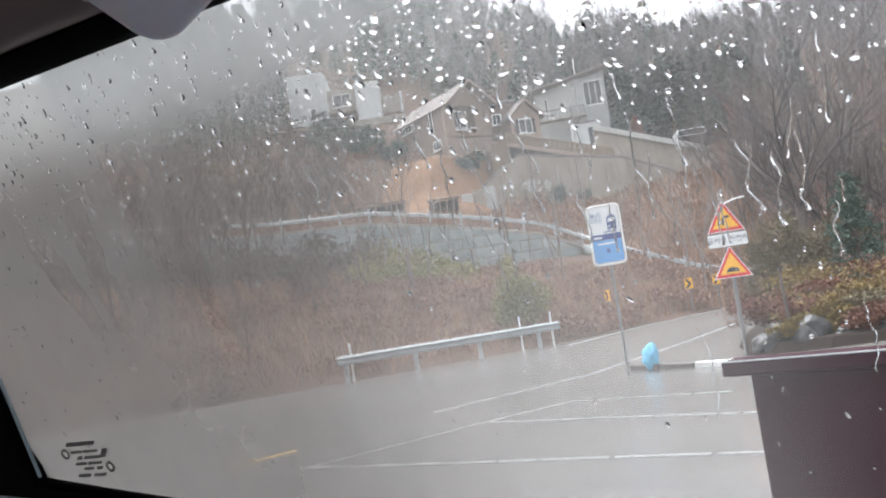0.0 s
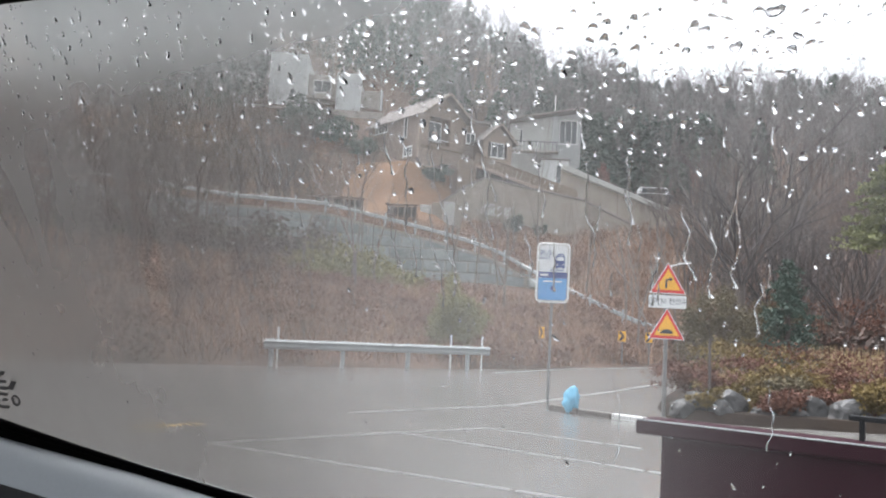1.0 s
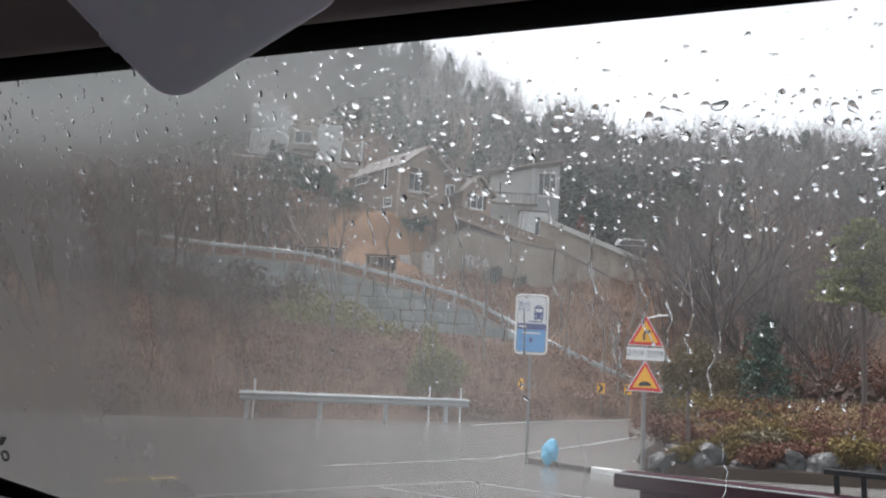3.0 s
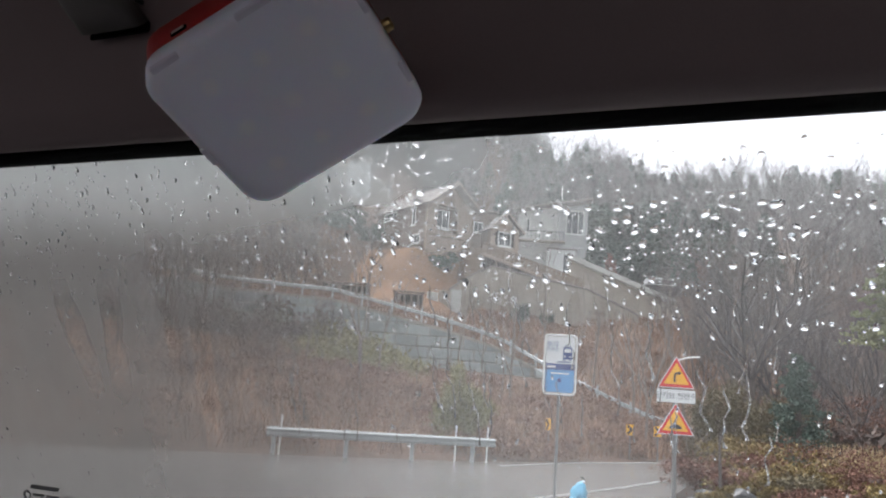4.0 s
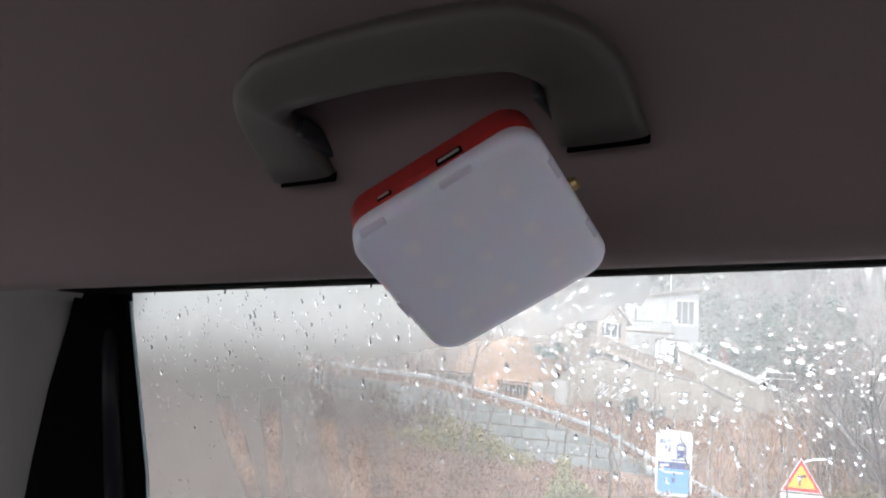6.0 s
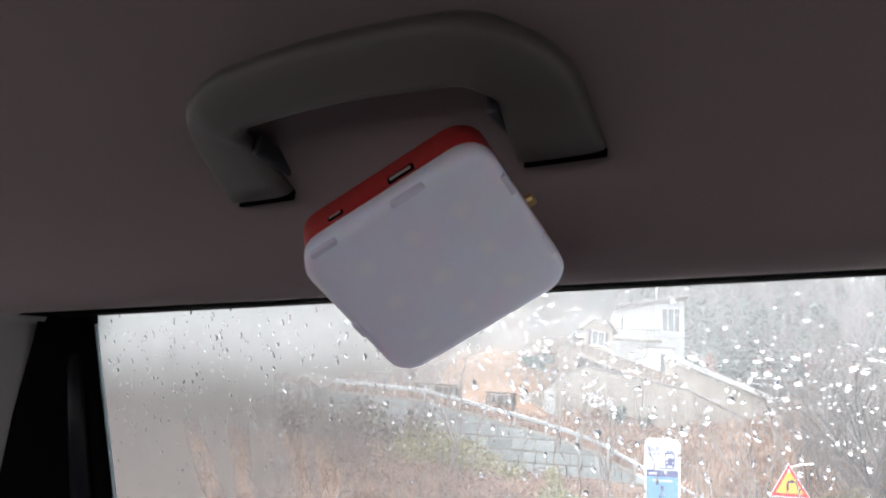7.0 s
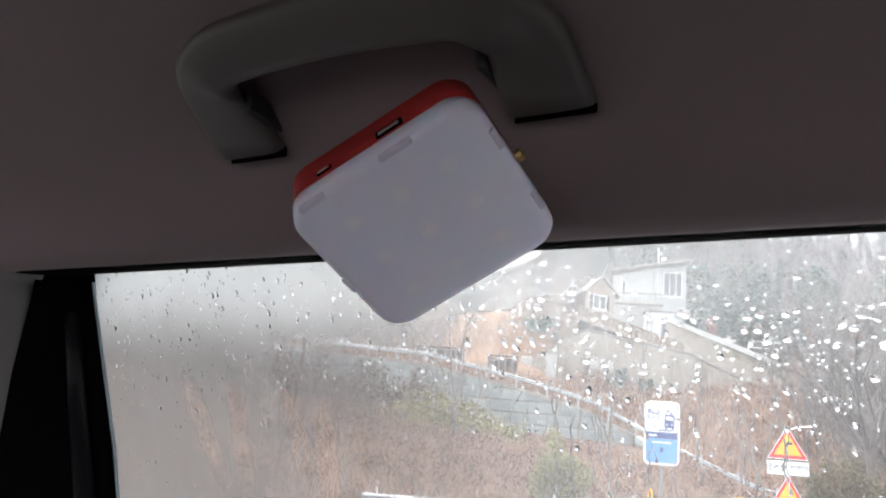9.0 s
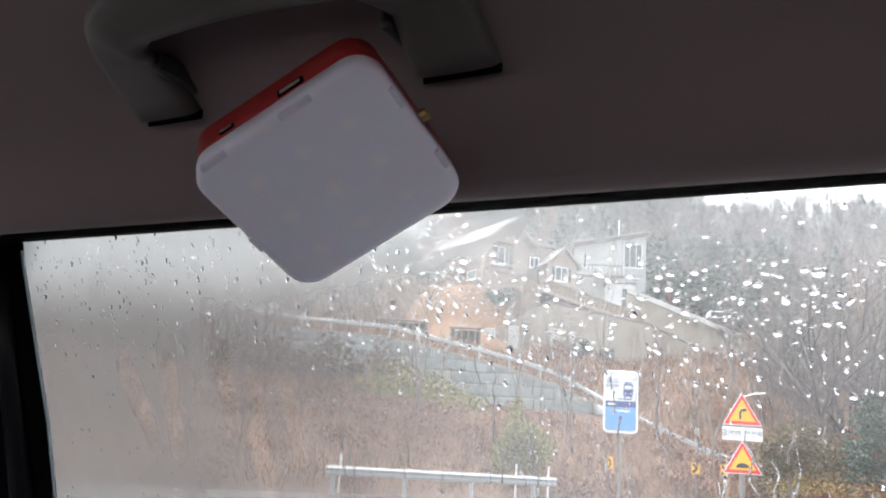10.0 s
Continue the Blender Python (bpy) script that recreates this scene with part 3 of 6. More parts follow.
def guard_rail(name, label, pts, height, post_step, post_top, group=""):
    """A corrugated beam on posts along points on the ground; the traffic side is to the left of the way."""
    root = thing(name, label, "guard rail", group=group)
    pts = [Vector(p) for p in pts]
    bm, rings = bmesh.new(), []
    for i, p in enumerate(pts):
        d = (pts[min(i + 1, len(pts) - 1)] - pts[max(i - 1, 0)])
        n = Vector((d.y, -d.x, 0)).normalized()
        prof = W_BEAM + [(o - 0.012, h) for o, h in reversed(W_BEAM)]
        rings.append([bm.verts.new(p + n * (0.06 + o) + Vector((0, 0, height - 0.12 + 0.76 * h))) for o, h in prof])
    for a, b in zip(rings, rings[1:]):
        for k in range(len(a)):
            bm.faces.new((a[k], b[k], b[(k + 1) % len(a)], a[(k + 1) % len(a)]))
    bm.faces.new(rings[0])
    bm.faces.new(rings[-1][::-1])
    bmesh.ops.recalc_face_normals(bm, faces=bm.faces)
    part("beam", bm, STEEL, root)
    length = [0.0]
    for a, b in zip(pts, pts[1:]):
        length.append(length[-1] + (b - a).length)
    s = 0.25
    while s < length[-1]:
        k = max(i for i in range(len(pts) - 1) if length[i] <= s)
        p = pts[k].lerp(pts[k + 1], (s - length[k]) / max(1e-6, length[k + 1] - length[k]))
        part("post", add_tube(bmesh.new(), [p - Vector((0, 0, 0.3)), p + Vector((0, 0, post_top))], 0.06, 8), STEEL, root)
        s += post_step
    return root


guard_rail("guard_rail", "galvanised roadside guard rail with reflector posts", [(-5.0, 20.85, 0), (-3, 22.1, 0), (-1, 23.4, 0), (0.72, 24.5, 0)], 0.68, 1.95, 0.70)
for p in ((-4.7, 21.15), (-0.35, 23.95), (0.55, 24.5)):
    mk = thing("reflector_post", "slim white reflector post behind the guard rail", "marker post", pose(p[0], p[1], 0), "reflector posts")
    part("post", tube([(0, 0.12, -0.05), (0, 0.12, 0.98)], 0.025, 8), PVC, mk)
    part("reflector", box((0, 0.09, 0.93), (0.06, 0.02, 0.09), 0.004), SIGN_WHITE, mk, "pale reflector")
up_pts = [(x, wall_y(x) - 0.1, uproad_z(x) + 0.03) for x in np.arange(-30, 13.6, 1.0)]
guard_rail("guard_rail", "galvanised guard rail along the climbing lane", up_pts, 0.78, 1.9, 0.98)

# ---- houses on the slope ----


def add_window(root, name, x, z, w, h, y=0.0, panes=2, frame_mat=None, deep=0.10):
    """A framed window in a wall whose face lies at y, looking towards -y."""
    frame_mat = frame_mat or PVC
    fr = bmesh.new()
    t = 0.09
    for c, s in (((x, y, z + h / 2 - t / 2), (w, deep, t)), ((x, y, z - h / 2 + t / 2), (w, deep, t)), ((x - w / 2 + t / 2, y, z), (t, deep, h - 2 * t)), ((x + w / 2 - t / 2, y, z), (t, deep, h - 2 * t))):
        add_box(fr, c, s)
    for k in range(1, panes):
        add_box(fr, (x - w / 2 + w * k / panes, y, z), (t * 0.7, deep * 0.8, h - 2 * t))
    win = part(name, fr, frame_mat, root)
    part("pane", box((x, y + 0.015, z), (w - t, 0.02, h - t)), HOUSE_GLASS, win, "dark window glass")
    part("sill", box((x, y - 0.07, z - h / 2 - 0.04), (w + 0.16, 0.16, 0.06)), frame_mat, win)
    return win


def wall_panel(x0, x1, z0, z1, y, thick, holes=()):
    """A wall between two heights, thick away from the viewer, with rectangular holes cut right through."""
    xs_ = sorted({x0, x1, *(v for h in holes for v in (h[0] - h[2] / 2, h[0] + h[2] / 2))})
    zs_ = sorted({z0, z1, *(v for h in holes for v in (h[1] - h[3] / 2, h[1] + h[3] / 2))})
    bm = bmesh.new()
    for a, b in zip(xs_, xs_[1:]):
        for c, d in zip(zs_, zs_[1:]):
            mx, mz = (a + b) / 2, (c + d) / 2
            if not any(abs(mx - h[0]) < h[2] / 2 and abs(mz - h[1]) < h[3] / 2 for h in holes):
                add_box(bm, (mx, y + thick / 2, mz), (b - a, thick, d - c))
    bmesh.ops.remove_doubles(bm, verts=bm.verts, dist=1e-4)
    return bm


def gable_house(name, label, m, w, length, eave, apex, base, wall, gable, roof, front_windows, side_windows, over=0.35, front=0.35, inset=0.0):
    """A gabled house: front gable on the local -y face, x from 0 to w, running back to y = length. The left long wall shows too."""
    root = thing(name, label, "house", m)
    T = 0.2
    part("wall", wall_panel(0, w, base, eave, 0, T, [f[:4] for f in front_windows]), gable, root, "paler front boards")
    part("wall", wall_panel(0, w, base, eave, length - T, T), wall, root)
    left = wall_panel(-(length - T), -T, base, eave, 0, T, [f[:4] for f in side_windows])
    bmesh.ops.transform(left, matrix=Matrix.Rotation(radians(-90), 4, "Z"), verts=left.verts)
    part("wall", left, wall, root)
    right = wall_panel(T, length - T, base, eave, 0, T)
    bmesh.ops.transform(right, matrix=Matrix.Translation((w, 0, 0)) @ Matrix.Rotation(radians(90), 4, "Z"), verts=right.verts)
    part("wall", right, wall, root)
    for y in (0.0, length - T):
        tri = prism([(0.0, eave), (w, eave), (w / 2, apex - 0.08)], T)
        bmesh.ops.translate(tri, vec=(0, y, 0), verts=tri.verts)
        part("gable", tri, gable, root)
    for k, side in enumerate((-1, 1)):
        run, rise = w / 2 + over, (apex - eave) * (w / 2 + over) / (w / 2)
        ang, slope = math.atan2(rise, run), math.hypot(run, rise)
        bm = bmesh.new()
        courses = 9
        for c in range(courses):
            s0, s1 = slope * c / courses, slope * (c + 1) / courses
            add_box(bm, (-(s0 + s1) / 2, (length + over - front) / 2, -0.02 * (c % 2) + 0.07), (s1 - s0 + 0.05, length + over + front, 0.10), 0, Matrix.Rotation(radians(1.5), 4, "Y"))
        bmesh.ops.transform(bm, matrix=Matrix.Rotation(-ang, 4, "Y"), verts=bm.verts)
        if side > 0:
            bmesh.ops.transform(bm, matrix=Matrix.Diagonal((-1, 1, 1, 1)), verts=bm.verts)
            bmesh.ops.reverse_faces(bm, faces=bm.faces)
        bmesh.ops.translate(bm, vec=(w / 2, 0, apex), verts=bm.verts)
        part("roof_slope", bm, roof, root)
        b2 = bmesh.new()
        add_box(b2, (-slope / 2, -front - 0.02, 0.02), (slope, 0.06, 0.22))
        bmesh.ops.transform(b2, matrix=Matrix.Rotation(-ang, 4, "Y"), verts=b2.verts)
        if side > 0:
            bmesh.ops.transform(b2, matrix=Matrix.Diagonal((-1, 1, 1, 1)), verts=b2.verts)
            bmesh.ops.reverse_faces(b2, faces=b2.faces)
        bmesh.ops.translate(b2, vec=(w / 2, 0, apex), verts=b2.verts)
        part("bargeboard", b2, wall, root)
    for x, z, ww, hh, panes in front_windows:
        if inset:
            # a balcony let into the gable, its window set back
            part("recess_wall", box((x, inset + 0.12, z), (ww + 0.3, 0.16, hh + 0.3)), wall, root)
            for cx, cz, sx, sz in ((x - ww / 2 - 0.06, z, 0.1, hh + 0.2), (x + ww / 2 + 0.06, z, 0.1, hh + 0.2), (x, z - hh / 2 - 0.06, ww, 0.1), (x, z + hh / 2 + 0.06, ww, 0.1)):
                part("reveal", box((cx, (inset + T) / 2 + 0.05, cz), (sx, inset - T + 0.1, sz)), wall, root)
            part("balcony_rail", box((x, 0.06, z - hh / 2 + 0.5), (ww, 0.06, 0.07)), PVC, root, "pale balcony rail")
            add_window(root, "window", x - 0.1, z + 0.1, ww * 0.66, hh * 0.7, inset + 0.02, panes)
        else:
            add_window(root, "window", x, z, ww, hh, 0.02, panes)
    for x, z, ww, hh, panes in side_windows:
        fr = add_window(root, "window", x, z, ww, hh, 0.02, panes)
        for o in (fr, *fr.children):
            o.data.transform(Matrix.Rotation(radians(-90), 4, "Z"))
    return root


house_a = gable_house("house", "brown timber house with pale gable and grey shingle roof", Matrix.Translation((-5.45, 78.0, 0)) @ Matrix.Rotation(radians(37.7), 4, "Z"),
                      5.3, 9.6, 21.1, 23.25, 15.6, WOOD_BROWN, GABLE_PINK, ROOF_GREY,
                      [(2.35, 19.7, 2.5, 2.7, 2)], [(-2.5, 20.1, 0.62, 2.1, 1), (-1.9, 17.6, 1.5, 0.95, 3), (-7.0, 20.55, 2.4, 0.8, 4)], 0.35, 1.15, 0.8)
part("corner_post", box((0.02, 0.0, 18.4), (0.30, 0.30, 5.4), 0.02), GABLE_PINK, house_a)
part("belt_board", box((2.65, -0.05, 17.95), (5.3, 0.10, 0.16)), WOOD_DECK, house_a)

link = thing("house_annex", "flat-roofed brown annex joining two gabled houses", "house", Matrix.Translation((-1.3, 81.3, 0)) @ Matrix.Rotation(radians(20), 4, "Z"))
part("wall", wall_panel(0, 2.7, 14.2, 21.2, 0, 0.2, [(0.75, 19.6, 1.0, 1.1)]), WOOD_BROWN, link)
part("wall", box((1.35, 2.2, 17.7), (2.7, 4.0, 7.0)), WOOD_BROWN, link)
part("roof", box((1.35, 2.0, 21.3), (3.0, 4.8, 0.22), 0.03), ROOF_GREY, link)
add_window(link, "window", 0.75, 19.6, 1.0, 1.1, 0.02, 2)
part("belt_board", box((1.35, -0.06, 17.8), (2.7, 0.10, 0.18)), WOOD_DECK, link)

house_b = gable_house("house", "small brown gabled house with white-framed window", Matrix.Translation((0.75, 79.6, 0)) @ Matrix.Rotation(radians(26), 4, "Z"),
                      3.1, 4.6, 19.25, 20.75, 14.0, WOOD_BROWN, GABLE_PINK, ROOF_GREY, [(1.5, 18.25, 1.45, 1.45, 2)], [], 0.35, 0.6)
part("shutter", box((0.62, -0.03, 18.25), (0.3, 0.06, 1.4), 0.01), DARK_VOID, house_b, "dark shutter")
part("shutter", box((2.38, -0.03, 18.25), (0.3, 0.06, 1.4), 0.01), DARK_VOID, house_b, "dark shutter")

deck = thing("timber_deck", "long brown timber deck with board fence, sloping along a stone wall", "deck")
part("pier", box((-0.7, 76.4, 14.4), (1.7, 0.5, 4.0), 0.04), WOOD_DECK, deck)
dk = Vector((9.4, 75.6, 13.2)) - Vector((0.05, 76.0, 16.2))
for k in range(22):
    a = Vector((0.05, 76.0, 16.2)) + dk * (k / 22)
    part("board", box((a.x + 0.21, a.y, a.z + 0.16), (0.40, 0.06, 0.75), 0.012, Matrix.Rotation(math.atan2(-dk.z, dk.x), 4, "Y")), WOOD_DECK, deck)
for k in range(8):
    a = Vector((0.05, 76.0, 16.2)) + dk * (k / 7)
    part("post", box((a.x, a.y + 0.05, a.z - 0.6), (0.16, 0.14, 2.4), 0.015), WOOD_DECK, deck)
mid, ang = Vector((0.05, 76.0, 16.2)) + dk / 2, math.atan2(-dk.z, dk.x)
part("fascia", box((mid.x, mid.y - 0.08, mid.z - 0.38), (dk.length, 0.12, 0.28), 0.02, Matrix.Rotation(ang, 4, "Y")), GABLE_PINK, deck, "pale fascia beam")
part("top_rail", box((mid.x, mid.y - 0.02, mid.z + 0.70), (dk.length, 0.14, 0.14), 0.02, Matrix.Rotation(ang, 4, "Y")), WOOD_DECK, deck)
# near-black sheet stands in for the shade under the deck
part("joist_shadow_boards", box((mid.x, mid.y + 0.25, mid.z - 1.0), (dk.length, 0.10, 1.0), 0.02, Matrix.Rotation(ang, 4, "Y")), DARK_VOID, deck, "dark sheet for the shade under the deck")
part("deck_floor", box((mid.x, mid.y + 2.0, mid.z - 0.30), (dk.length, 3.6, 0.12), 0.02, Matrix.Rotation(ang, 4, "Y")), WOOD_DECK, deck)

house_c = thing("house", "two-storey pale brick house with single-pitch roof and balcony", "house", Matrix.Translation((8.5, 90.5, 0)))
lf = wall_panel(-4.9, 0, 17.0, 23.55, 0, 0.25, [(-3.95, 22.3, 1.0, 1.7)])
add_wedge = prism([(-4.9, 23.55), (0, 23.55), (0, 24.55), (-4.9, 23.75)], 0.25)
for bm, nm in ((lf, "wall"), (add_wedge, "gable")):
    bmesh.ops.transform(bm, matrix=Matrix.Rotation(radians(-12), 4, "Z"), verts=bm.verts)
    part(nm, bm, PALE_BRICK, house_c)
w_ = add_window(house_c, "window", -3.95, 22.3, 1.0, 1.7, 0.02, 2)
for o in (w_, *w_.children):
    o.data.transform(Matrix.Rotation(radians(-12), 4, "Z"))
part("wall", wall_panel(0.35, 3.0, 17.0, 24.55, 0.35, 0.25, [(1.6, 22.9, 2.0, 2.7)]), GREY_WALL, house_c)
wedge = prism([(0.35, 24.55), (3.0, 24.55), (3.0, 25.1), (0.35, 24.6)], 0.25)
bmesh.ops.translate(wedge, vec=(0, 0.35, 0), verts=wedge.verts)
part("gable", wedge, GREY_WALL, house_c)
add_window(house_c, "window", 1.6, 22.9, 2.0, 2.7, 0.40, 3)
part("corner_post", box((0.05, -0.15, 21.9), (0.55, 0.5, 5.2), 0.03), GREY_WALL, house_c, "white corner pier")
part("roof", box((-0.75, 3.4, 24.75), (8.5, 8.2, 0.22), 0.04, Matrix.Rotation(radians(-10.5), 4, "Y")), ROOF_GREY, house_c, "grey single-pitch roof")
part("wall", box((-0.9, 4.3, 20.2), (7.4, 7.0, 6.6)), PALE_BRICK, house_c)
part("mast", tube([(-0.05, -0.45, 24.8), (-0.05, -0.45, 26.7)], 0.05, 8), PVC, house_c, "thin white mast")
for k in range(12):
    part("baluster", box((-4.6 + k * 0.44, -1.05, 20.9), (0.05, 0.05, 0.9)), BLACK_STEEL, house_c)
part("balcony_rail", box((-2.2, -1.05, 21.38), (5.2, 0.08, 0.07), 0.01), BLACK_STEEL, house_c)
part("balcony", box((-2.2, -0.55, 20.35), (5.4, 1.3, 0.2), 0.02), CONCRETE, house_c)
shed = thing("shed", "small white outbuilding below the brick house", "shed", Matrix.Translation((7.8, 86.8, 0)))
part("wall", box((0.6, 0.8, 17.6), (2.9, 1.6, 2.6), 0.03), WHITE_WALL, shed)
part("roof", box((0.6, 0.75, 18.97), (3.2, 1.9, 0.14), 0.03), ROOF_GREY, shed)
part("door", box((1.2, -0.03, 17.4), (0.8, 0.06, 1.9), 0.01), HOUSE_GLASS, shed)

house_d = thing("house", "modern white rendered house in two cubes", "house", Matrix.Translation((-26.0, 100.0, 0)) @ Matrix.Rotation(radians(6), 4, "Z"))
part("wall", wall_panel(0, 4.6, 24.5, 33.5, 0, 0.25, [(1.1, 31.5, 0.5, 1.0), (2.9, 28.3, 0.8, 1.6)]), WHITE_WALL, house_d)
part("wall", box((2.3, 4.2, 29.0), (4.6, 8.0, 9.0), 0.02), WHITE_WALL, house_d)
add_window(house_d, "window", 1.1, 31.5, 0.5, 1.0, 0.02, 1)
add_window(house_d, "window", 2.9, 28.3, 0.8, 1.6, 0.02, 1)
# recess in darker concrete, its shade put into the colour
part("wall", box((6.4, 4.6, 28.0), (3.8, 6.0, 7.0), 0.02), CONCRETE, house_d, "recessed wall, darker to carry its shade")
part("balcony", box((6.4, 1.0, 28.3), (3.8, 1.2, 0.25), 0.02), CONCRETE, house_d)
add_window(house_d, "window", 6.4, 27.0, 2.2, 1.7, 1.55, 2)
add_window(house_d, "window", 6.4, 30.0, 2.2, 1.6, 1.55, 2)
part("wall", box((9.8, 4.0, 28.0), (3.0, 8.0, 7.0), 0.02), WHITE_WALL, house_d)
part("wall", box((12.6, 5.0, 27.2), (2.6, 6.0, 5.6), 0.02), CONCRETE, house_d, "grey side wing")
part("parapet", box((13.9, 2.2, 28.0), (0.25, 1.0, 4.4), 0.02), WHITE_WALL, house_d)
part("terrace_wall", box((6.0, -1.6, 25.6), (16.5, 0.3, 1.6), 0.02), CONCRETE, house_d)
kerb_d = thing("terrace_edge", "pale concrete terrace edge on the slope", "wall", Matrix.Translation((-22.0, 88.0, 0)), kind="structure")
part("coping", box((-0.6, 0, 19.3), (4.8, 0.6, 0.55), 0.03, Matrix.Rotation(radians(17), 4, "Y")), PALE_BRICK, kerb_d)
part("coping", box((7.2, 0, 21.4), (2.9, 0.6, 0.6), 0.03, Matrix.Rotation(radians(23), 4, "Y")), PALE_BRICK, kerb_d)
part("footing", box((-0.6, 0.3, 18.0), (5.2, 0.5, 2.4), 0.03), CONCRETE, kerb_d)
part("footing", box((7.2, 0.3, 20.2), (3.2, 0.5, 2.2), 0.03), CONCRETE, kerb_d)

# ---- walls below the houses ----
house_wall = thing("wall_terrace", "weathered beige concrete retaining wall below the deck", "retaining wall", kind="structure")
top = [(-2.8, 12.0), (-0.8, 13.5), (1.0, 14.4), (4.6, 13.7), (9.8, 12.8), (14.2, 10.8)]
part("wall_body", prism([(-2.8, 7.6), *top, (14.2, 7.6)][::-1], 0.9), WEATHERED, house_wall).location = (0, 74.2, 0)
for (xa, za), (xb, zb) in zip(top, top[1:]):
    part("coping", box(((xa + xb) / 2, 74.4, (za + zb) / 2 + 0.05), (math.hypot(xb - xa, zb - za), 0.66, 0.16), 0.02, Matrix.Rotation(math.atan2(za - zb, xb - xa), 4, "Y")), ROOF_GREY, house_wall, "dull red-grey coping")
rng = random.Random(8)
stud_mesh = bpy.data.meshes.new("stud")
bm = box((0, 0, 0), (0.16, 0.10, 0.12), 0.03)
bm.to_mesh(stud_mesh)
bm.free()
stud_mesh.materials.append(PVC)
for r in range(6):
    for c in range(9):
        if rng.random() < 0.85:
            ob = new("stud", stud_mesh)
            ob.parent, ob.location = house_wall, (0.85 + c * 0.29 + (r % 2) * 0.145, 74.17, 11.25 + r * 0.17 - 0.05 * c)
for x in (2.1, 5.3, 8.4, 11.4):
    part("pilaster", box((x, 74.15, 10.0), (0.22, 0.14, 4.4 - 0.22 * abs(x - 3)), 0.02), WEATHERED, house_wall)
drive_wall = thing("wall_drive", "concrete drive wall with a pale coping", "retaining wall", kind="structure")
part("wall_body", prism([(8.4, 8.0), (19.6, 8.0), (19.6, 12.2), (18.6, 12.9), (8.4, 16.6)][::-1], 0.6), WEATHERED, drive_wall).location = (0, 80.0, 0)
a_, b_ = Vector((8.4, 79.9, 16.85)), Vector((18.7, 79.9, 13.05))
part("coping", box((a_ + b_) / 2, ((b_ - a_).length, 0.9, 0.5), 0.04, Matrix.Rotation(math.atan2(a_.z - b_.z, b_.x - a_.x), 4, "Y")), PALE_BRICK, drive_wall)
panel_wall = thing("wall_panels", "pale weathered concrete panels beside the earth bank", "retaining wall", kind="structure")
for k in range(4):
    part("panel", box((-4.1 + k * 1.02, 72.0 + 0.3 * k, 9.95 + 0.22 * k), (0.95, 0.25, 2.9 + 0.1 * (k % 2)), 0.03), (PALE_BRICK, WEATHERED)[k % 2], panel_wall)

# earth bank
ev, ef = [], []
ex, ey = np.linspace(-14.2, -1.2, 40), np.linspace(62.5, 79.4, 32)
for y in ey:
    for x in ex:
        edge = max(0.0, min((x + 14.2) / 7.0, (-1.2 - x) / 2.0, (y - 62.5) / 2.0, (79.4 - y) / 0.8, 1.0))
        bulge = 2.3 * math.exp(-((x + 7.6) / 3.6) ** 2 - ((y - 74.0) / 4.5) ** 2)
        ev.append((x, y, land(x, y) - 0.35 + edge * (0.55 + bulge) + 0.12 * noise.noise((x * 0.7, y * 0.7, 3))))
for j in range(len(ey) - 1):
    for i in range(len(ex) - 1):
        ef.append((j * 40 + i, j * 40 + i + 1, (j + 1) * 40 + i + 1, (j + 1) * 40 + i))
tagged(sheet_object("earth_bank", ev, ef, EARTH, smooth=True), "bare orange earth bank below the brown house", "bank", kind="structure")
for x, w in ((-10.8, 3.6), (-5.7, 2.2)):
    lean = thing("lean_to", "dark open timber lean-to at the foot of the earth bank", "shed", Matrix.Translation((x, 66.4, land(x, 66.4) + 0.1)), "lean-tos")
    # near-black walls put the shade inside the opening into the colour
    part("back_wall", box((0, 0.9, 0.7), (w, 0.12, 1.7), 0.01), DARK_VOID, lean)
    part("side_wall", box((-w / 2, 0.2, 0.7), (0.12, 1.3, 1.7), 0.01), DARK_VOID, lean)
    part("side_wall", box((w / 2, 0.2, 0.7), (0.12, 1.3, 1.7), 0.01), DARK_VOID, lean)
    part("roof", box((0, 0.1, 1.62), (w + 0.4, 1.9, 0.10), 0.02, Matrix.Rotation(radians(5), 4, "X")), WOOD_BROWN, lean)
    for k in range(4):
        part("post", box((-w / 2 + (k + 0.5) * w / 4, -0.5, 0.7), (0.12, 0.12, 1.7), 0.01), WOOD_BROWN, lean)
van = thing("parked_van", "dark parked van with pale windows on the drive", "van", Matrix.Translation((18.3, 84.0, 14.0)))
part("body", box((0, 0, 0.75), (3.6, 1.7, 1.0), 0.15), BLACK_STEEL, van)
part("cabin", box((-0.2, 0, 1.55), (2.9, 1.55, 0.75), 0.18), WHITE_WALL, van)
part("window", box((-0.2, -0.79, 1.55), (2.5, 0.05, 0.5), 0.03), HOUSE_GLASS, van)
for wx in (-1.2, 1.2):
    part("wheel", tube([(wx, -0.9, 0.3), (wx, -0.65, 0.3)], 0.33, 16), RUBBER, van)

# ---- signs ----


def facing(p, yaw=0):
    return Matrix.Translation(p) @ Matrix.Rotation(radians(yaw), 4, "Z")


def flat(x, y, z):
    """For lettering that stands upright and looks towards -y."""
    return Matrix.Translation((x, y, z)) @ Matrix.Rotation(radians(90), 4, "X")


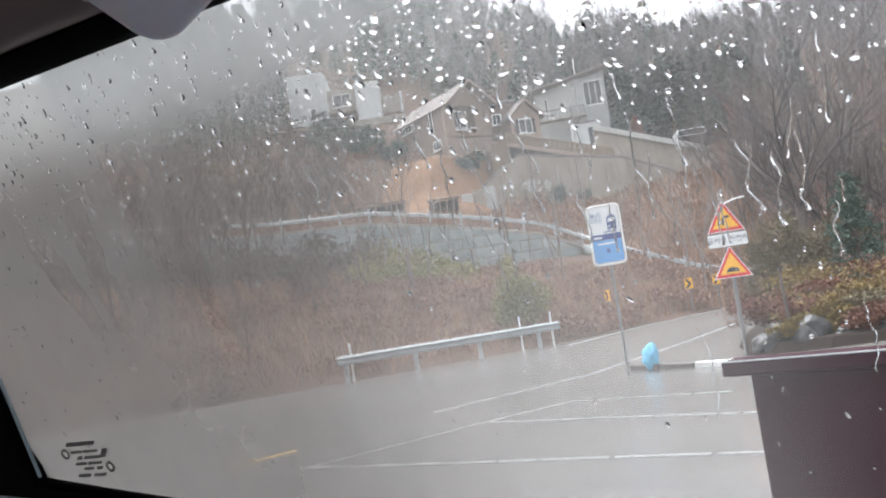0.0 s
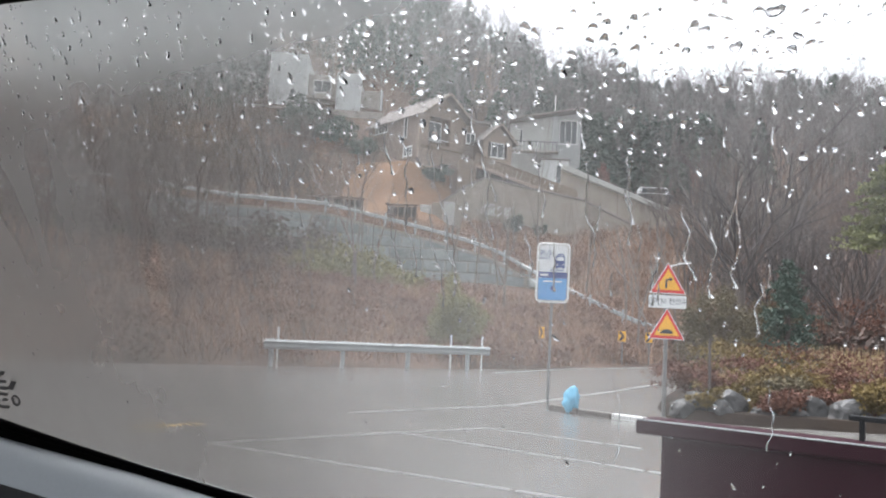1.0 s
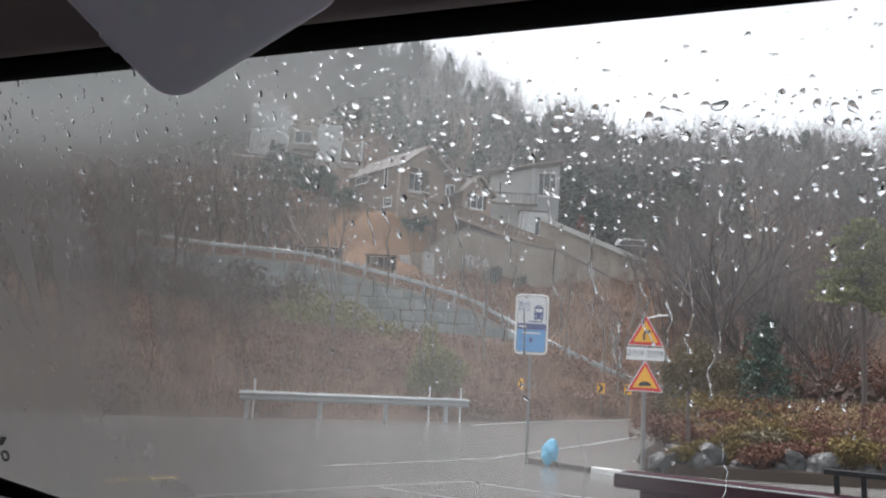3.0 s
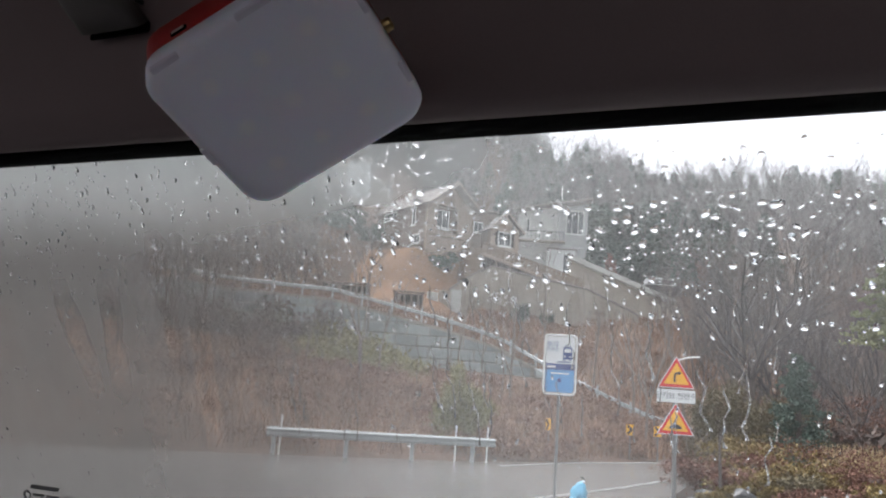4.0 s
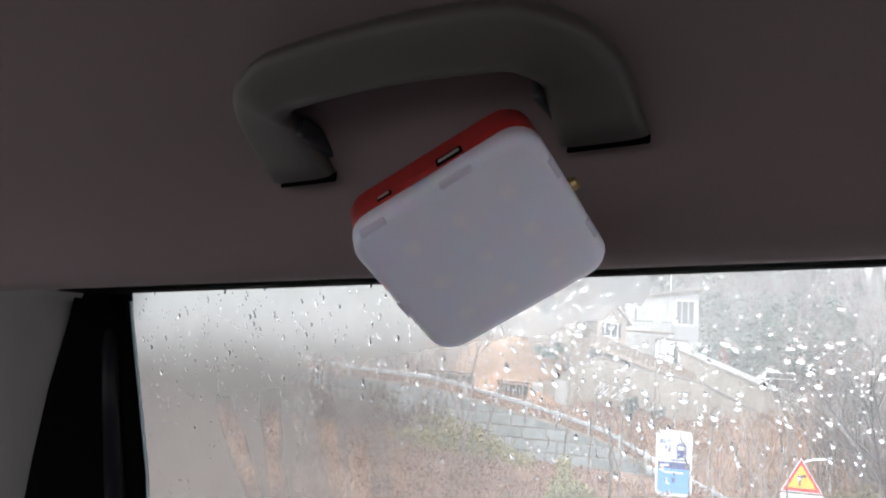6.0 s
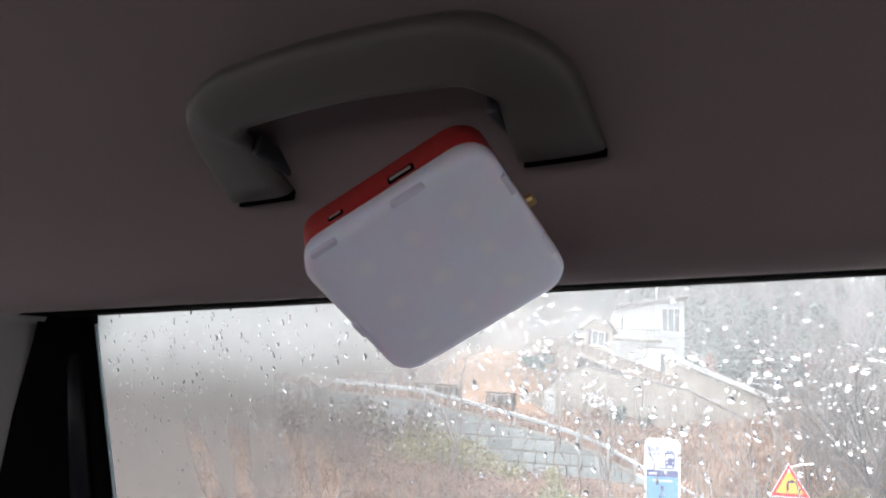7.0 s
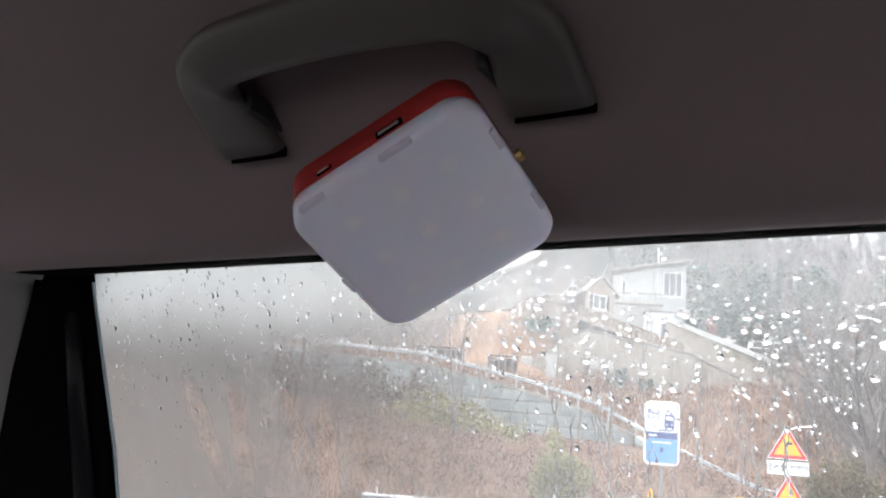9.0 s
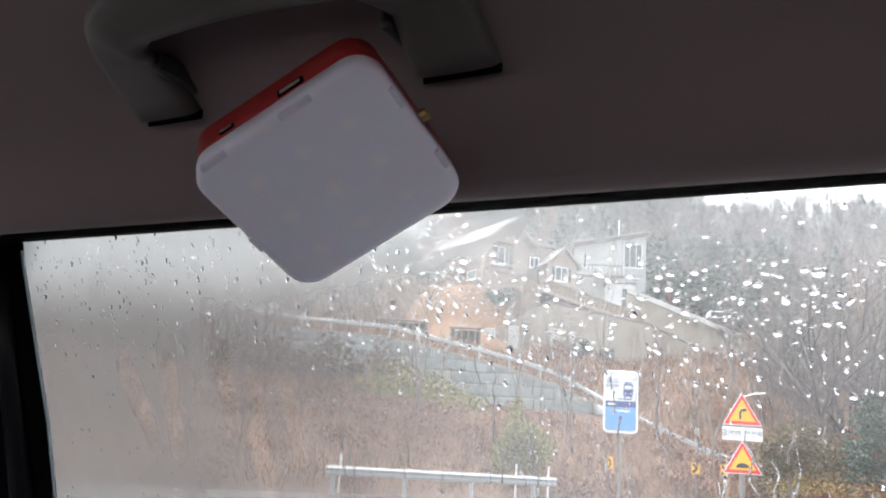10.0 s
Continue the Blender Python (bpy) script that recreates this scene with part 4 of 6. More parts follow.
bus = thing("bus_stop_sign", "white and blue bus stop sign on a steel pole", "bus stop sign", facing((1.47, 14.0, 0), -6))
part("pole", tube([(0, 0.05, -0.1), (0, 0.05, 1.85)], 0.024, 12), POLE_GREY, bus)
hoop = [(x, 0, z + 2.26) for x, z in rounded(0.52, 0.97, 0.07)]
part("hoop", add_tube(bmesh.new(), hoop + hoop[:1], 0.017, 8, False), PVC, bus, "pale tubular steel hoop")
panel = part("panel", prism(rounded(0.47, 0.92, 0.05), 0.02), SIGN_WHITE, bus)
panel.location = (0, -0.01, 2.26)
lower = part("lower_panel", prism([(-0.235, -0.42), (-0.2, -0.455), (0.2, -0.455), (0.235, -0.42), (0.235, -0.09), (-0.235, -0.09)], 0.006), SIGN_BLUE, bus, "sky-blue lower field")
lower.location = (0, -0.018, 2.26)
band = part("band", prism([(-0.235, -0.088), (0.235, -0.088), (0.235, 0.012), (-0.235, 0.012)], 0.006), SIGN_NAVY, bus, "navy band")
band.location = (0, -0.018, 2.26)
icon = bmesh.new()
add_box(icon, (0.115, -0.021, 2.26 + 0.19), (0.15, 0.012, 0.20), 0.004)
add_box(icon, (0.115, -0.021, 2.26 + 0.31), (0.10, 0.012, 0.02))
for sx_ in (0.065, 0.165):
    add_box(icon, (sx_, -0.021, 2.26 + 0.08), (0.03, 0.012, 0.03))
icon_ob = part("bus_symbol", icon, SIGN_NAVY, bus, "navy bus symbol")
part("symbol_window", box((0.115, -0.030, 2.26 + 0.235), (0.115, 0.004, 0.06), 0.001), SIGN_WHITE, icon_ob)
for sx_ in (0.07, 0.16):
    part("symbol_lamp", box((sx_, -0.030, 2.26 + 0.135), (0.025, 0.004, 0.025), 0.001), SIGN_WHITE, icon_ob)
lettering("letters", "BUS", 0.11, flat(-0.13, -0.012, 2.26 + 0.33), SIGN_NAVY, bus)
lettering("letters", "정류장", 0.075, flat(-0.13, -0.012, 2.26 + 0.24), SIGN_NAVY, bus)
part("small_print", box((0.06, -0.013, 2.26 + 0.045), (0.22, 0.006, 0.018), 0.001), SIGN_NAVY, bus)
part("small_print", box((-0.14, -0.020, 2.26 - 0.04), (0.13, 0.006, 0.03), 0.001), SIGN_WHITE, bus)
part("small_print", box((0.0, -0.020, 2.26 - 0.145), (0.30, 0.006, 0.022), 0.001), SIGN_WHITE, bus)
part("small_print", box((0.0, -0.020, 2.26 - 0.26), (0.05, 0.006, 0.07), 0.001), SIGN_NAVY, bus)

warn = thing("warning_sign", "two red-edged yellow warning triangles and a white plate on one post", "road sign", facing((3.41, 14.15, 0), -4))
part("post", tube([(0, 0.05, -0.1), (0, 0.05, 2.5)], 0.035, 12), POLE_GREY, warn)
part("lamp_arm", tube([(0.0, 0.05, 2.47), (0.18, -0.05, 2.53), (0.34, -0.15, 2.54)], 0.012, 8), PVC, warn, "pale thin arm")


def triangle(s, r=0.0):
    h = s * 0.866
    return [(-s / 2, 0), (s / 2, 0), (0, h)]


for z0, kind_ in ((2.03, "bend"), (1.27, "bump")):
    tri = part("triangle", prism(triangle(0.57), 0.02, 0.006), SIGN_RED, warn, "red triangle border")
    tri.location = (0, -0.01, z0)
    rim = part("rim", prism(triangle(0.60), 0.012, 0.004), SIGN_WHITE, tri, "pale edge")
    rim.location = (0, 0.004, -0.010)
    fld = part("field", prism(triangle(0.41), 0.006), SIGN_YELLOW, tri, "yellow field")
    fld.location = (0, -0.008, 0.052)
    if kind_ == "bend":
        pic = tube([(-0.03, 0, 0.085), (-0.03, 0, 0.19), (-0.015, 0, 0.225), (0.03, 0, 0.232)], 0.017, 8, 1.0)
        add = prism([(0.03, 0.20), (0.085, 0.232), (0.03, 0.265)], 0.012)
        tmp = bpy.data.meshes.new("arrow")
        add.to_mesh(tmp)
        add.free()
        pic.from_mesh(tmp)
        bpy.data.meshes.remove(tmp)
    else:
        pic = prism([(0.105 * math.cos(radians(a)), 0.085 + 0.075 * math.sin(radians(a))) for a in range(0, 181, 15)], 0.012)
    sym = part("symbol", pic, SIGN_BLACK, tri, "black symbol")
    sym.location = (0, -0.018, 0.0)
plate = part("plate", prism(rounded(0.62, 0.21, 0.015), 0.02), SIGN_WHITE, warn, "white text plate")
plate.location = (0, -0.01, 1.885)
lettering("letters", "급커브 천천히", 0.115, flat(0, -0.013, 1.885), SIGN_BLACK, warn)

for k, (x, y) in enumerate(((2.80, 30.6), (6.15, 33.0), (7.5, 34.4))):
    ch = thing("chevron_sign", "small yellow chevron marker on a thin post at the bend", "road sign", facing((x, y, 0), (-62, -30, -35)[k]), "bend chevrons")
    part("post", tube([(0, 0.03, -0.1), (0, 0.03, 1.3)], 0.03, 8), POLE_GREY, ch)
    brd = part("board", box((0, 0, 1.15), (0.30, 0.03, 0.40), 0.006), SIGN_YELLOW, ch)
    v = bmesh.new()
    add_box(v, (-0.01, -0.02, 1.23), (0.24, 0.012, 0.09), 0, Matrix.Rotation(radians(45), 4, "Y"))
    add_box(v, (-0.01, -0.02, 1.07), (0.24, 0.012, 0.09), 0, Matrix.Rotation(radians(-45), 4, "Y"))
    part("chevron", v, SIGN_BLACK, brd, "black chevron")

# blue bag, kerbs
bag = thing("blue_bag", "bright blue crumpled plastic bundle standing on the kerb", "bag", facing((1.83, 13.75, 0)))
bm = bmesh.new()
bmesh.ops.create_uvsphere(bm, u_segments=28, v_segments=18, radius=1.0)
for v in bm.verts:
    z = v.co.z
    wdt = 0.120 * (1 + 0.42 * noise.noise(v.co * 2.6) + 0.14 * noise.noise(v.co * 7)) * (1.0 if z < 0.5 else 1.0 - 0.3 * (z - 0.5))
    ang_ = math.atan2(v.co.y, v.co.x)
    r = math.hypot(v.co.x, v.co.y) * (1 + 0.06 * math.sin(7 * ang_ + 3 * z))
    v.co = Vector((wdt * r * math.cos(ang_) + 0.03 * z, wdt * 0.9 * r * math.sin(ang_), max(0.0, 0.215 + 0.215 * z * (1 + 0.10 * noise.noise(v.co * 3)))))
part("bag_body", bm, BLUE_BAG, bag, smooth=True)
part("bag_tie", add_tube(bmesh.new(), [(0.05, -0.10, 0.36), (0.03, -0.15, 0.28), (0.05, -0.16, 0.18), (0.09, -0.13, 0.10)], 0.018, 8), BLUE_BAG, bag)
KERB_DARK = shader("dark_kerb", (0.10, 0.085, 0.075), 0.6, vary=0.3, grain=12, blotch=2, bump=0.4)
kerb = thing("kerb", "low kerb round a planted island, part painted white", "kerb", kind="structure")
kp = [(1.55, 14.15), (1.95, 13.62), (2.4, 13.2), (2.8, 12.9), (3.3, 12.75)]
for k, (a, b) in enumerate(zip(kp, kp[1:])):
    a, b = Vector((*a, 0.03)), Vector((*b, 0.03))
    d = b - a
    part("kerb_stone", box((a + b) / 2, (d.length - 0.02, 0.12, 0.12), 0.02, Matrix.Rotation(math.atan2(d.y, d.x), 4, "Z")), (KERB_DARK, KERB_DARK, KERB_WHITE, KERB_WHITE)[k], kerb)

# maroon barrier running alongside the car, with a low black railing
bar_m = Matrix.Translation((0.947, 3.991, 0.005)) @ Matrix.Rotation(radians(-32.4), 4, "Z")
barrier = thing("barrier", "dark maroon painted steel barrier with a lipped cap, wet", "barrier", bar_m)
part("panel", box((2.32, 0.10, 0.435), (4.55, 0.15, 0.92), 0.015), MAROON, barrier)
part("cap", box((2.28, 0.08, 0.927), (4.68, 0.20, 0.066), 0.010), MAROON, barrier, "overhanging maroon cap")
# pale steel strip stands in for the glint on the wet cap edge
part("edge_strip", box((2.28, -0.018, 0.960), (4.66, 0.009, 0.006), 0.001), STEEL, barrier, "pale strip for the glint along the wet edge")
rail = part("railing", box((2.7, 0.13, 1.050), (3.8, 0.035, 0.022), 0.004), TRIM_BLACK, barrier, "low black railing")
for k in range(38):
    part("baluster", box((0.85 + k * 0.1, 0.13, 0.995), (0.022, 0.022, 0.10), 0.003), TRIM_BLACK, rail)

# ---- growth ----


class Heap:
    """Gathers many small faces and makes one mesh of them."""

    def __init__(self):
        self.v, self.f, self.n = [], [], 0

    def add(self, verts, faces):
        self.v.append(np.asarray(verts, float))
        self.f += [tuple(i + self.n for i in f) for f in faces]
        self.n += len(verts)

    def make(self, name, material, parent=None):
        return sheet_object(name, np.concatenate(self.v), self.f, material, parent)


def branch_template(rng, height, levels, kids, spread, r0, up=0.35, sides=3, first=0.3):
    """A bare tree as thin tapered prisms: vertices and faces."""
    h = Heap()

    def limb(p, d, length, r, lev):
        steps = 3 if lev == 0 else 2
        q, dd, ring0 = p, d, None
        spots = []
        for s in range(steps + 1):
            rr = r * (1 - 0.75 * s / steps) if lev else r * (1 - 0.6 * s / steps)
            side = dd.orthogonal().normalized()
            upv = dd.cross(side)
            ring = [q + rr * (math.cos(a) * side + math.sin(a) * upv) for a in (2 * math.pi * k / sides for k in range(sides))]
            spots.append((q.copy(), dd.copy(), rr))
            if ring0 is not None:
                h.add([*ring0, *ring], [(k, (k + 1) % sides, sides + (k + 1) % sides, sides + k) for k in range(sides)])
            ring0 = ring
            q = q + dd * length / steps
            dd = (dd + Vector((rng.gauss(0, 0.22), rng.gauss(0, 0.22), rng.gauss(0.05, 0.14)))).normalized()
        if lev < levels:
            for k in range(kids[lev]):
                f = first + (1 - first) * (k + rng.random()) / kids[lev] if lev == 0 else 0.25 + 0.75 * rng.random()
                i = min(steps - 1, int(f * steps))
                base = spots[i][0].lerp(spots[i + 1][0], f * steps - i)
                a = rng.uniform(0, 2 * math.pi)
                out = Vector((math.cos(a), math.sin(a), 0))
                nd = (spots[i][1] * (1 - spread) + out * spread + Vector((0, 0, up))).normalized()
                limb(base, nd, length * rng.uniform(0.42, 0.7), spots[i][2] * 0.6, lev + 1)

    limb(Vector((0, 0, -0.2)), Vector((rng.gauss(0, 0.04), rng.gauss(0, 0.04), 1)).normalized(), height, r0, 0)
    return np.concatenate(h.v), h.f


def leaf_cloud(rng, n, centre, radii, size, lobes=6):
    """Small tilted leaf clumps in an uneven crown: vertices and faces."""
    h = Heap()
    cs = [Vector((rng.gauss(0, 0.5), rng.gauss(0, 0.5), rng.gauss(0, 0.45))) for _ in range(lobes)]
    for _ in range(n):
        c = rng.choice(cs)
        p = c + Vector((rng.gauss(0, 0.28), rng.gauss(0, 0.28), rng.gauss(0, 0.24)))
        p = Vector((p.x * radii[0], p.y * radii[1], p.z * radii[2])) + Vector(centre)
        a, b = Vector((rng.gauss(0, 1), rng.gauss(0, 1), rng.gauss(0, 1))).normalized(), Vector((rng.gauss(0, 1), rng.gauss(0, 1), rng.gauss(0, 1)))
        b = (b - a * b.dot(a)).normalized()
        s = size * rng.uniform(0.5, 1.3)
        h.add([p - a * s, p + b * s * 0.45, p + a * s, p - b * s * 0.45], [(0, 1, 2, 3)])
    return np.concatenate(h.v), h.f


def pine_template(rng, height, width, tiers, per, size):
    h = Heap()
    for t in range(tiers):
        f = t / tiers
        z, r = height * (0.22 + 0.78 * f), width * (1 - f) ** 0.8 + 0.1
        for k in range(per):
            a = rng.uniform(0, 2 * math.pi)
            rr = r * math.sqrt(rng.random())
            p = Vector((rr * math.cos(a), rr * math.sin(a), z - 0.25 * rr + rng.gauss(0, 0.15)))
            o, s = Vector((math.cos(a), math.sin(a), -0.35 + rng.gauss(0, 0.3))).normalized(), size * rng.uniform(0.6, 1.3)
            b = o.cross(Vector((rng.gauss(0, 1), rng.gauss(0, 1), 1))).normalized()
            h.add([p - o * s * 0.3, p + b * s * 0.35, p + o * s, p - b * s * 0.35], [(0, 1, 2, 3)])
    return np.concatenate(h.v), h.f


def scatter(name, label, category, templates, places, material):
    """One object of many copies: places hold x, y, z, scale and turn."""
    h = Heap()
    for k, (x, y, z, s, a) in enumerate(places):
        v, f = templates[k % len(templates)]
        c, n_ = math.cos(a), math.sin(a)
        h.add(np.stack([x + s * (c * v[:, 0] - n_ * v[:, 1]), y + s * (n_ * v[:, 0] + c * v[:, 1]), z + s * v[:, 2]], 1), f)
    return tagged(h.make(name, material), label, category, kind="stuff")


rng = random.Random(11)
BARE = [branch_template(rng, 8.5, 2, (9, 5), 0.45, 0.13) for _ in range(6)]
FINE = [branch_template(rng, 7.5, 3, (10, 5, 3), 0.5, 0.11) for _ in range(4)]


def clear_of_houses(x, y):
    return not (-27 < x < -9 and 84 < y < 112 or -14 < x < 12.5 and 62 < y < 100 or 8 < x < 21 and 70 < y < 90)


far = []
while len(far) < 1500:
    y = 88 + 150 * rng.random() ** 1.3
    x = rng.uniform(-0.62, 0.62) * y + 5
    if clear_of_houses(x, y):
        far.append((x, y, land(x, y), rng.uniform(0.65, 1.1), rng.uniform(0, 6.3)))
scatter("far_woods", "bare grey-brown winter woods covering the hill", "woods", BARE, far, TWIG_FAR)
pines = []
PINE = [pine_template(rng, 9.0, 2.1, 18, 26, 0.48) for _ in range(4)]
while len(pines) < 900:
    y = 90 + 140 * rng.random()
    x = rng.uniform(-0.6, 0.6) * y + 5
    if clear_of_houses(x, y) and noise.noise((x * 0.035, y * 0.035, 5)) > -0.32:
        pines.append((x, y, land(x, y), rng.uniform(0.6, 1.05), rng.uniform(0, 6.3)))
for _ in range(60):
    x, y = rng.uniform(12.5, 27), rng.uniform(90, 100)
    if clear_of_houses(x, y):
        pines.append((x, y, land(x, y), rng.uniform(0.75, 1.1), rng.uniform(0, 6.3)))
scatter("far_pines", "dark green pines among the bare woods", "woods", PINE, pines, NEEDLE)

mid = []
for _ in range(330):
    x = rng.uniform(-26, 26)
    y = rng.uniform(foot_y(x) + 5, 72)
    if x > 15 and y > 40 or x < -5 and (x < -13 and y < wall_y(x) - 1.5 or y > wall_y(x) + 7) and rng.random() < 0.38:
        if not (-15.5 < x < 0 and 62 < y) :
            mid.append((x, y, land(x, y), rng.uniform(0.35, 0.85), rng.uniform(0, 6.3)))
scatter("slope_trees", "thin bare saplings on the slope", "woods", FINE, mid, TWIG_MID)
# right-hand woods behind the big tree
right = []
for _ in range(150):
    x, y = rng.uniform(17, 64), rng.uniform(50, 86)
    if clear_of_houses(x, y) and x > 14 + (80 - y) * 0.0:
        right.append((x, y, land(x, y), rng.uniform(0.5, 0.85), rng.uniform(0, 6.3)))
scatter("side_woods", "bare reddish-grey woods beside the drive", "woods", FINE, right, TWIG_RED)

left = []
for _ in range(210):
    x, y = rng.uniform(-46, -11), rng.uniform(60, 88)
    if y > wall_y(x) + 7 and clear_of_houses(x, y):
        left.append((x, y, land(x, y), rng.uniform(0.25, 0.6), rng.uniform(0, 6.3)))
scatter("slope_thicket", "dark reddish bare thicket on the slope below the white house", "woods", FINE, left, TWIG_WINE)
low = []
for _ in range(230):
    x = rng.uniform(-38, -7.5)
    y = rng.uniform(foot_y(x) + 2.5, max(foot_y(x) + 3, wall_y(x) - 1.0))
    low.append((x, y, land(x, y), rng.choice((0.2, 0.3, 0.4, 0.7) if x < -14 else (0.14, 0.2, 0.26)) * rng.uniform(0.8, 1.2), rng.uniform(0, 6.3)))
scatter("bank_thicket", "dark reddish bare thicket on the bank", "woods", FINE, low, TWIG_WINE)

# dry stalks and brush on the bank


def stalks(name, label, n, where, hmin, hmax, material, seed, wide=0.02, lean=0.25):
    r, h = random.Random(seed), Heap()
    made = 0
    while made < n:
        x, y = where(r)
        if x is None:
            continue
        z, t = land(x, y), r.uniform(hmin, hmax)
        dx, dy, a = r.gauss(0, lean) * t, r.gauss(0, lean) * t, r.uniform(0, 3.14)
        wx, wy = wide * math.cos(a), wide * math.sin(a)
        h.add([(x - wx, y - wy, z - 0.05), (x + wx, y + wy, z - 0.05), (x + dx * 0.4 + wx * 0.7, y + dy * 0.4 + wy * 0.7, z + t * 0.6), (x + dx * 0.4 - wx * 0.7, y + dy * 0.4 - wy * 0.7, z + t * 0.6), (x + dx, y + dy, z + t)],
              [(0, 1, 2, 3), (3, 2, 4)])
        made += 1
    return tagged(h.make(name, material), label, "brush", kind="stuff")


def on_bank(r):
    x = r.uniform(-34, 17)
    f, w = foot_y(x), wall_y(x) - (5.5 if -5.5 < x < 5 else 0.8)
    if w < f + 1:
        return None, None
    return x, r.uniform(f + 0.2, w)


def above_lane(r):
    x = r.uniform(-40, 24)
    y = r.uniform(wall_y(x) + 6.2, 73.5 if x > -1 else 66 if x > -14 else 86)
    return x, y


stalks("dry_brush", "tangle of dry reddish-brown stalks on the bank", 34000, on_bank, 0.2, 0.95, DRY, 3, 0.016, 0.55)
stalks("dry_brush", "dry brown undergrowth above the lane", 21000, above_lane, 0.3, 1.3, DRY, 4, 0.03, 0.5)
bush_m = [leaf_cloud(random.Random(k), 520, (0, 0, 0.35), (0.8, 0.8, 0.5), 0.075) for k in range(5)]
rng = random.Random(21)
spots = []
for _ in range(620):
    x, y = (on_bank if rng.random() < 0.42 else above_lane)(rng)
    if x is not None:
        spots.append((x, y, land(x, y), rng.uniform(0.5, 1.3), rng.uniform(0, 6.3)))
scatter("rusty_brush", "low rust-brown bushes on the bank", "brush", bush_m, spots, LEAF_BANK)
spots = []
for _ in range(64):
    x, y = rng.uniform(-8.6, -2.8), rng.uniform(42, 47.5)
    spots.append((x, y, land(x, y) - 0.2, rng.uniform(0.9, 1.5) * lerp(x, (-8.6, -6.0, -2.8), (1.5, 1.6, 0.7)), rng.uniform(0, 6.3)))
hedge = []
for _ in range(130):
    x = rng.uniform(10.5, 36)
    y = rng.uniform(33, 39) + 0.25 * (x - 10)
    hedge.append((x, y, land(x, y) - 0.1, rng.uniform(1.6, 3.2), rng.uniform(0, 6.3)))
cover = []
for _ in range(210):
    x = rng.uniform(-32, -6.8)
    y = wall_y(x) - rng.uniform(1.2, 4.0)
    cover.append((x, y, land(x, y) - 0.2, rng.uniform(1.2, 2.7) * (1.0 if x < -8.5 else 0.7), rng.uniform(0, 6.3)))
scatter("wall_brush", "dark reddish-brown brush growing up the block wall", "brush", bush_m, cover[::2], LEAF_MAUVE)
scatter("wall_brush", "dark olive-brown brush growing up the block wall", "brush", bush_m, cover[1::2], LEAF_DARK)
scatter("rusty_thicket", "dark rust-brown thicket at the edge of the field", "brush", bush_m, hedge, LEAF_MAUVE)
scatter("olive_brush", "olive-green bushes below the block wall", "brush", bush_m, spots, LEAF_OLIVE)
pale = [branch_template(random.Random(60 + k), 5.5, 1, (4,), 0.3, 0.06, sides=5, first=0.5) for k in range(4)]
spots = [(x, y, land(x, y), rng.uniform(0.7, 1.2), rng.uniform(0, 6.3)) for x, y in ((rng.uniform(-9, 14), rng.uniform(36, 46)) for _ in range(26))]
scatter("pale_saplings", "pale thin sapling trunks on the bank", "woods", pale, spots, BIRCH)


def shrub(name, label, p, radii, n, size, material, seed, group="", twigs=10):
    r = random.Random(seed)
    root = thing(name, label, "shrub", Matrix.Translation(p), group)
    h = Heap()
    for _ in range(lobes_ := 9):
        c = (r.uniform(-0.55, 0.55) * radii[0], r.uniform(-0.55, 0.55) * radii[1], radii[2] * r.uniform(0.55, 1.35))
        h.add(*leaf_cloud(r, n // lobes_, c, [q * 0.42 for q in radii], size, 4))
    h.make("foliage", material, root)
    st = bmesh.new()
    for _ in range(twigs):
        a, l_ = r.uniform(0, 6.28), r.uniform(0.5, 0.9)
        add_tube(st, [(0.05 * math.cos(a), 0.05 * math.sin(a), -0.1), (radii[0] * 0.3 * math.cos(a), radii[1] * 0.3 * math.sin(a), radii[2] * l_), (radii[0] * 0.6 * math.cos(a), radii[1] * 0.6 * math.sin(a), radii[2] * 1.6 * l_)], [0.025, 0.015, 0.005], 5)
    part("stems", st, BARK, root)
    return root


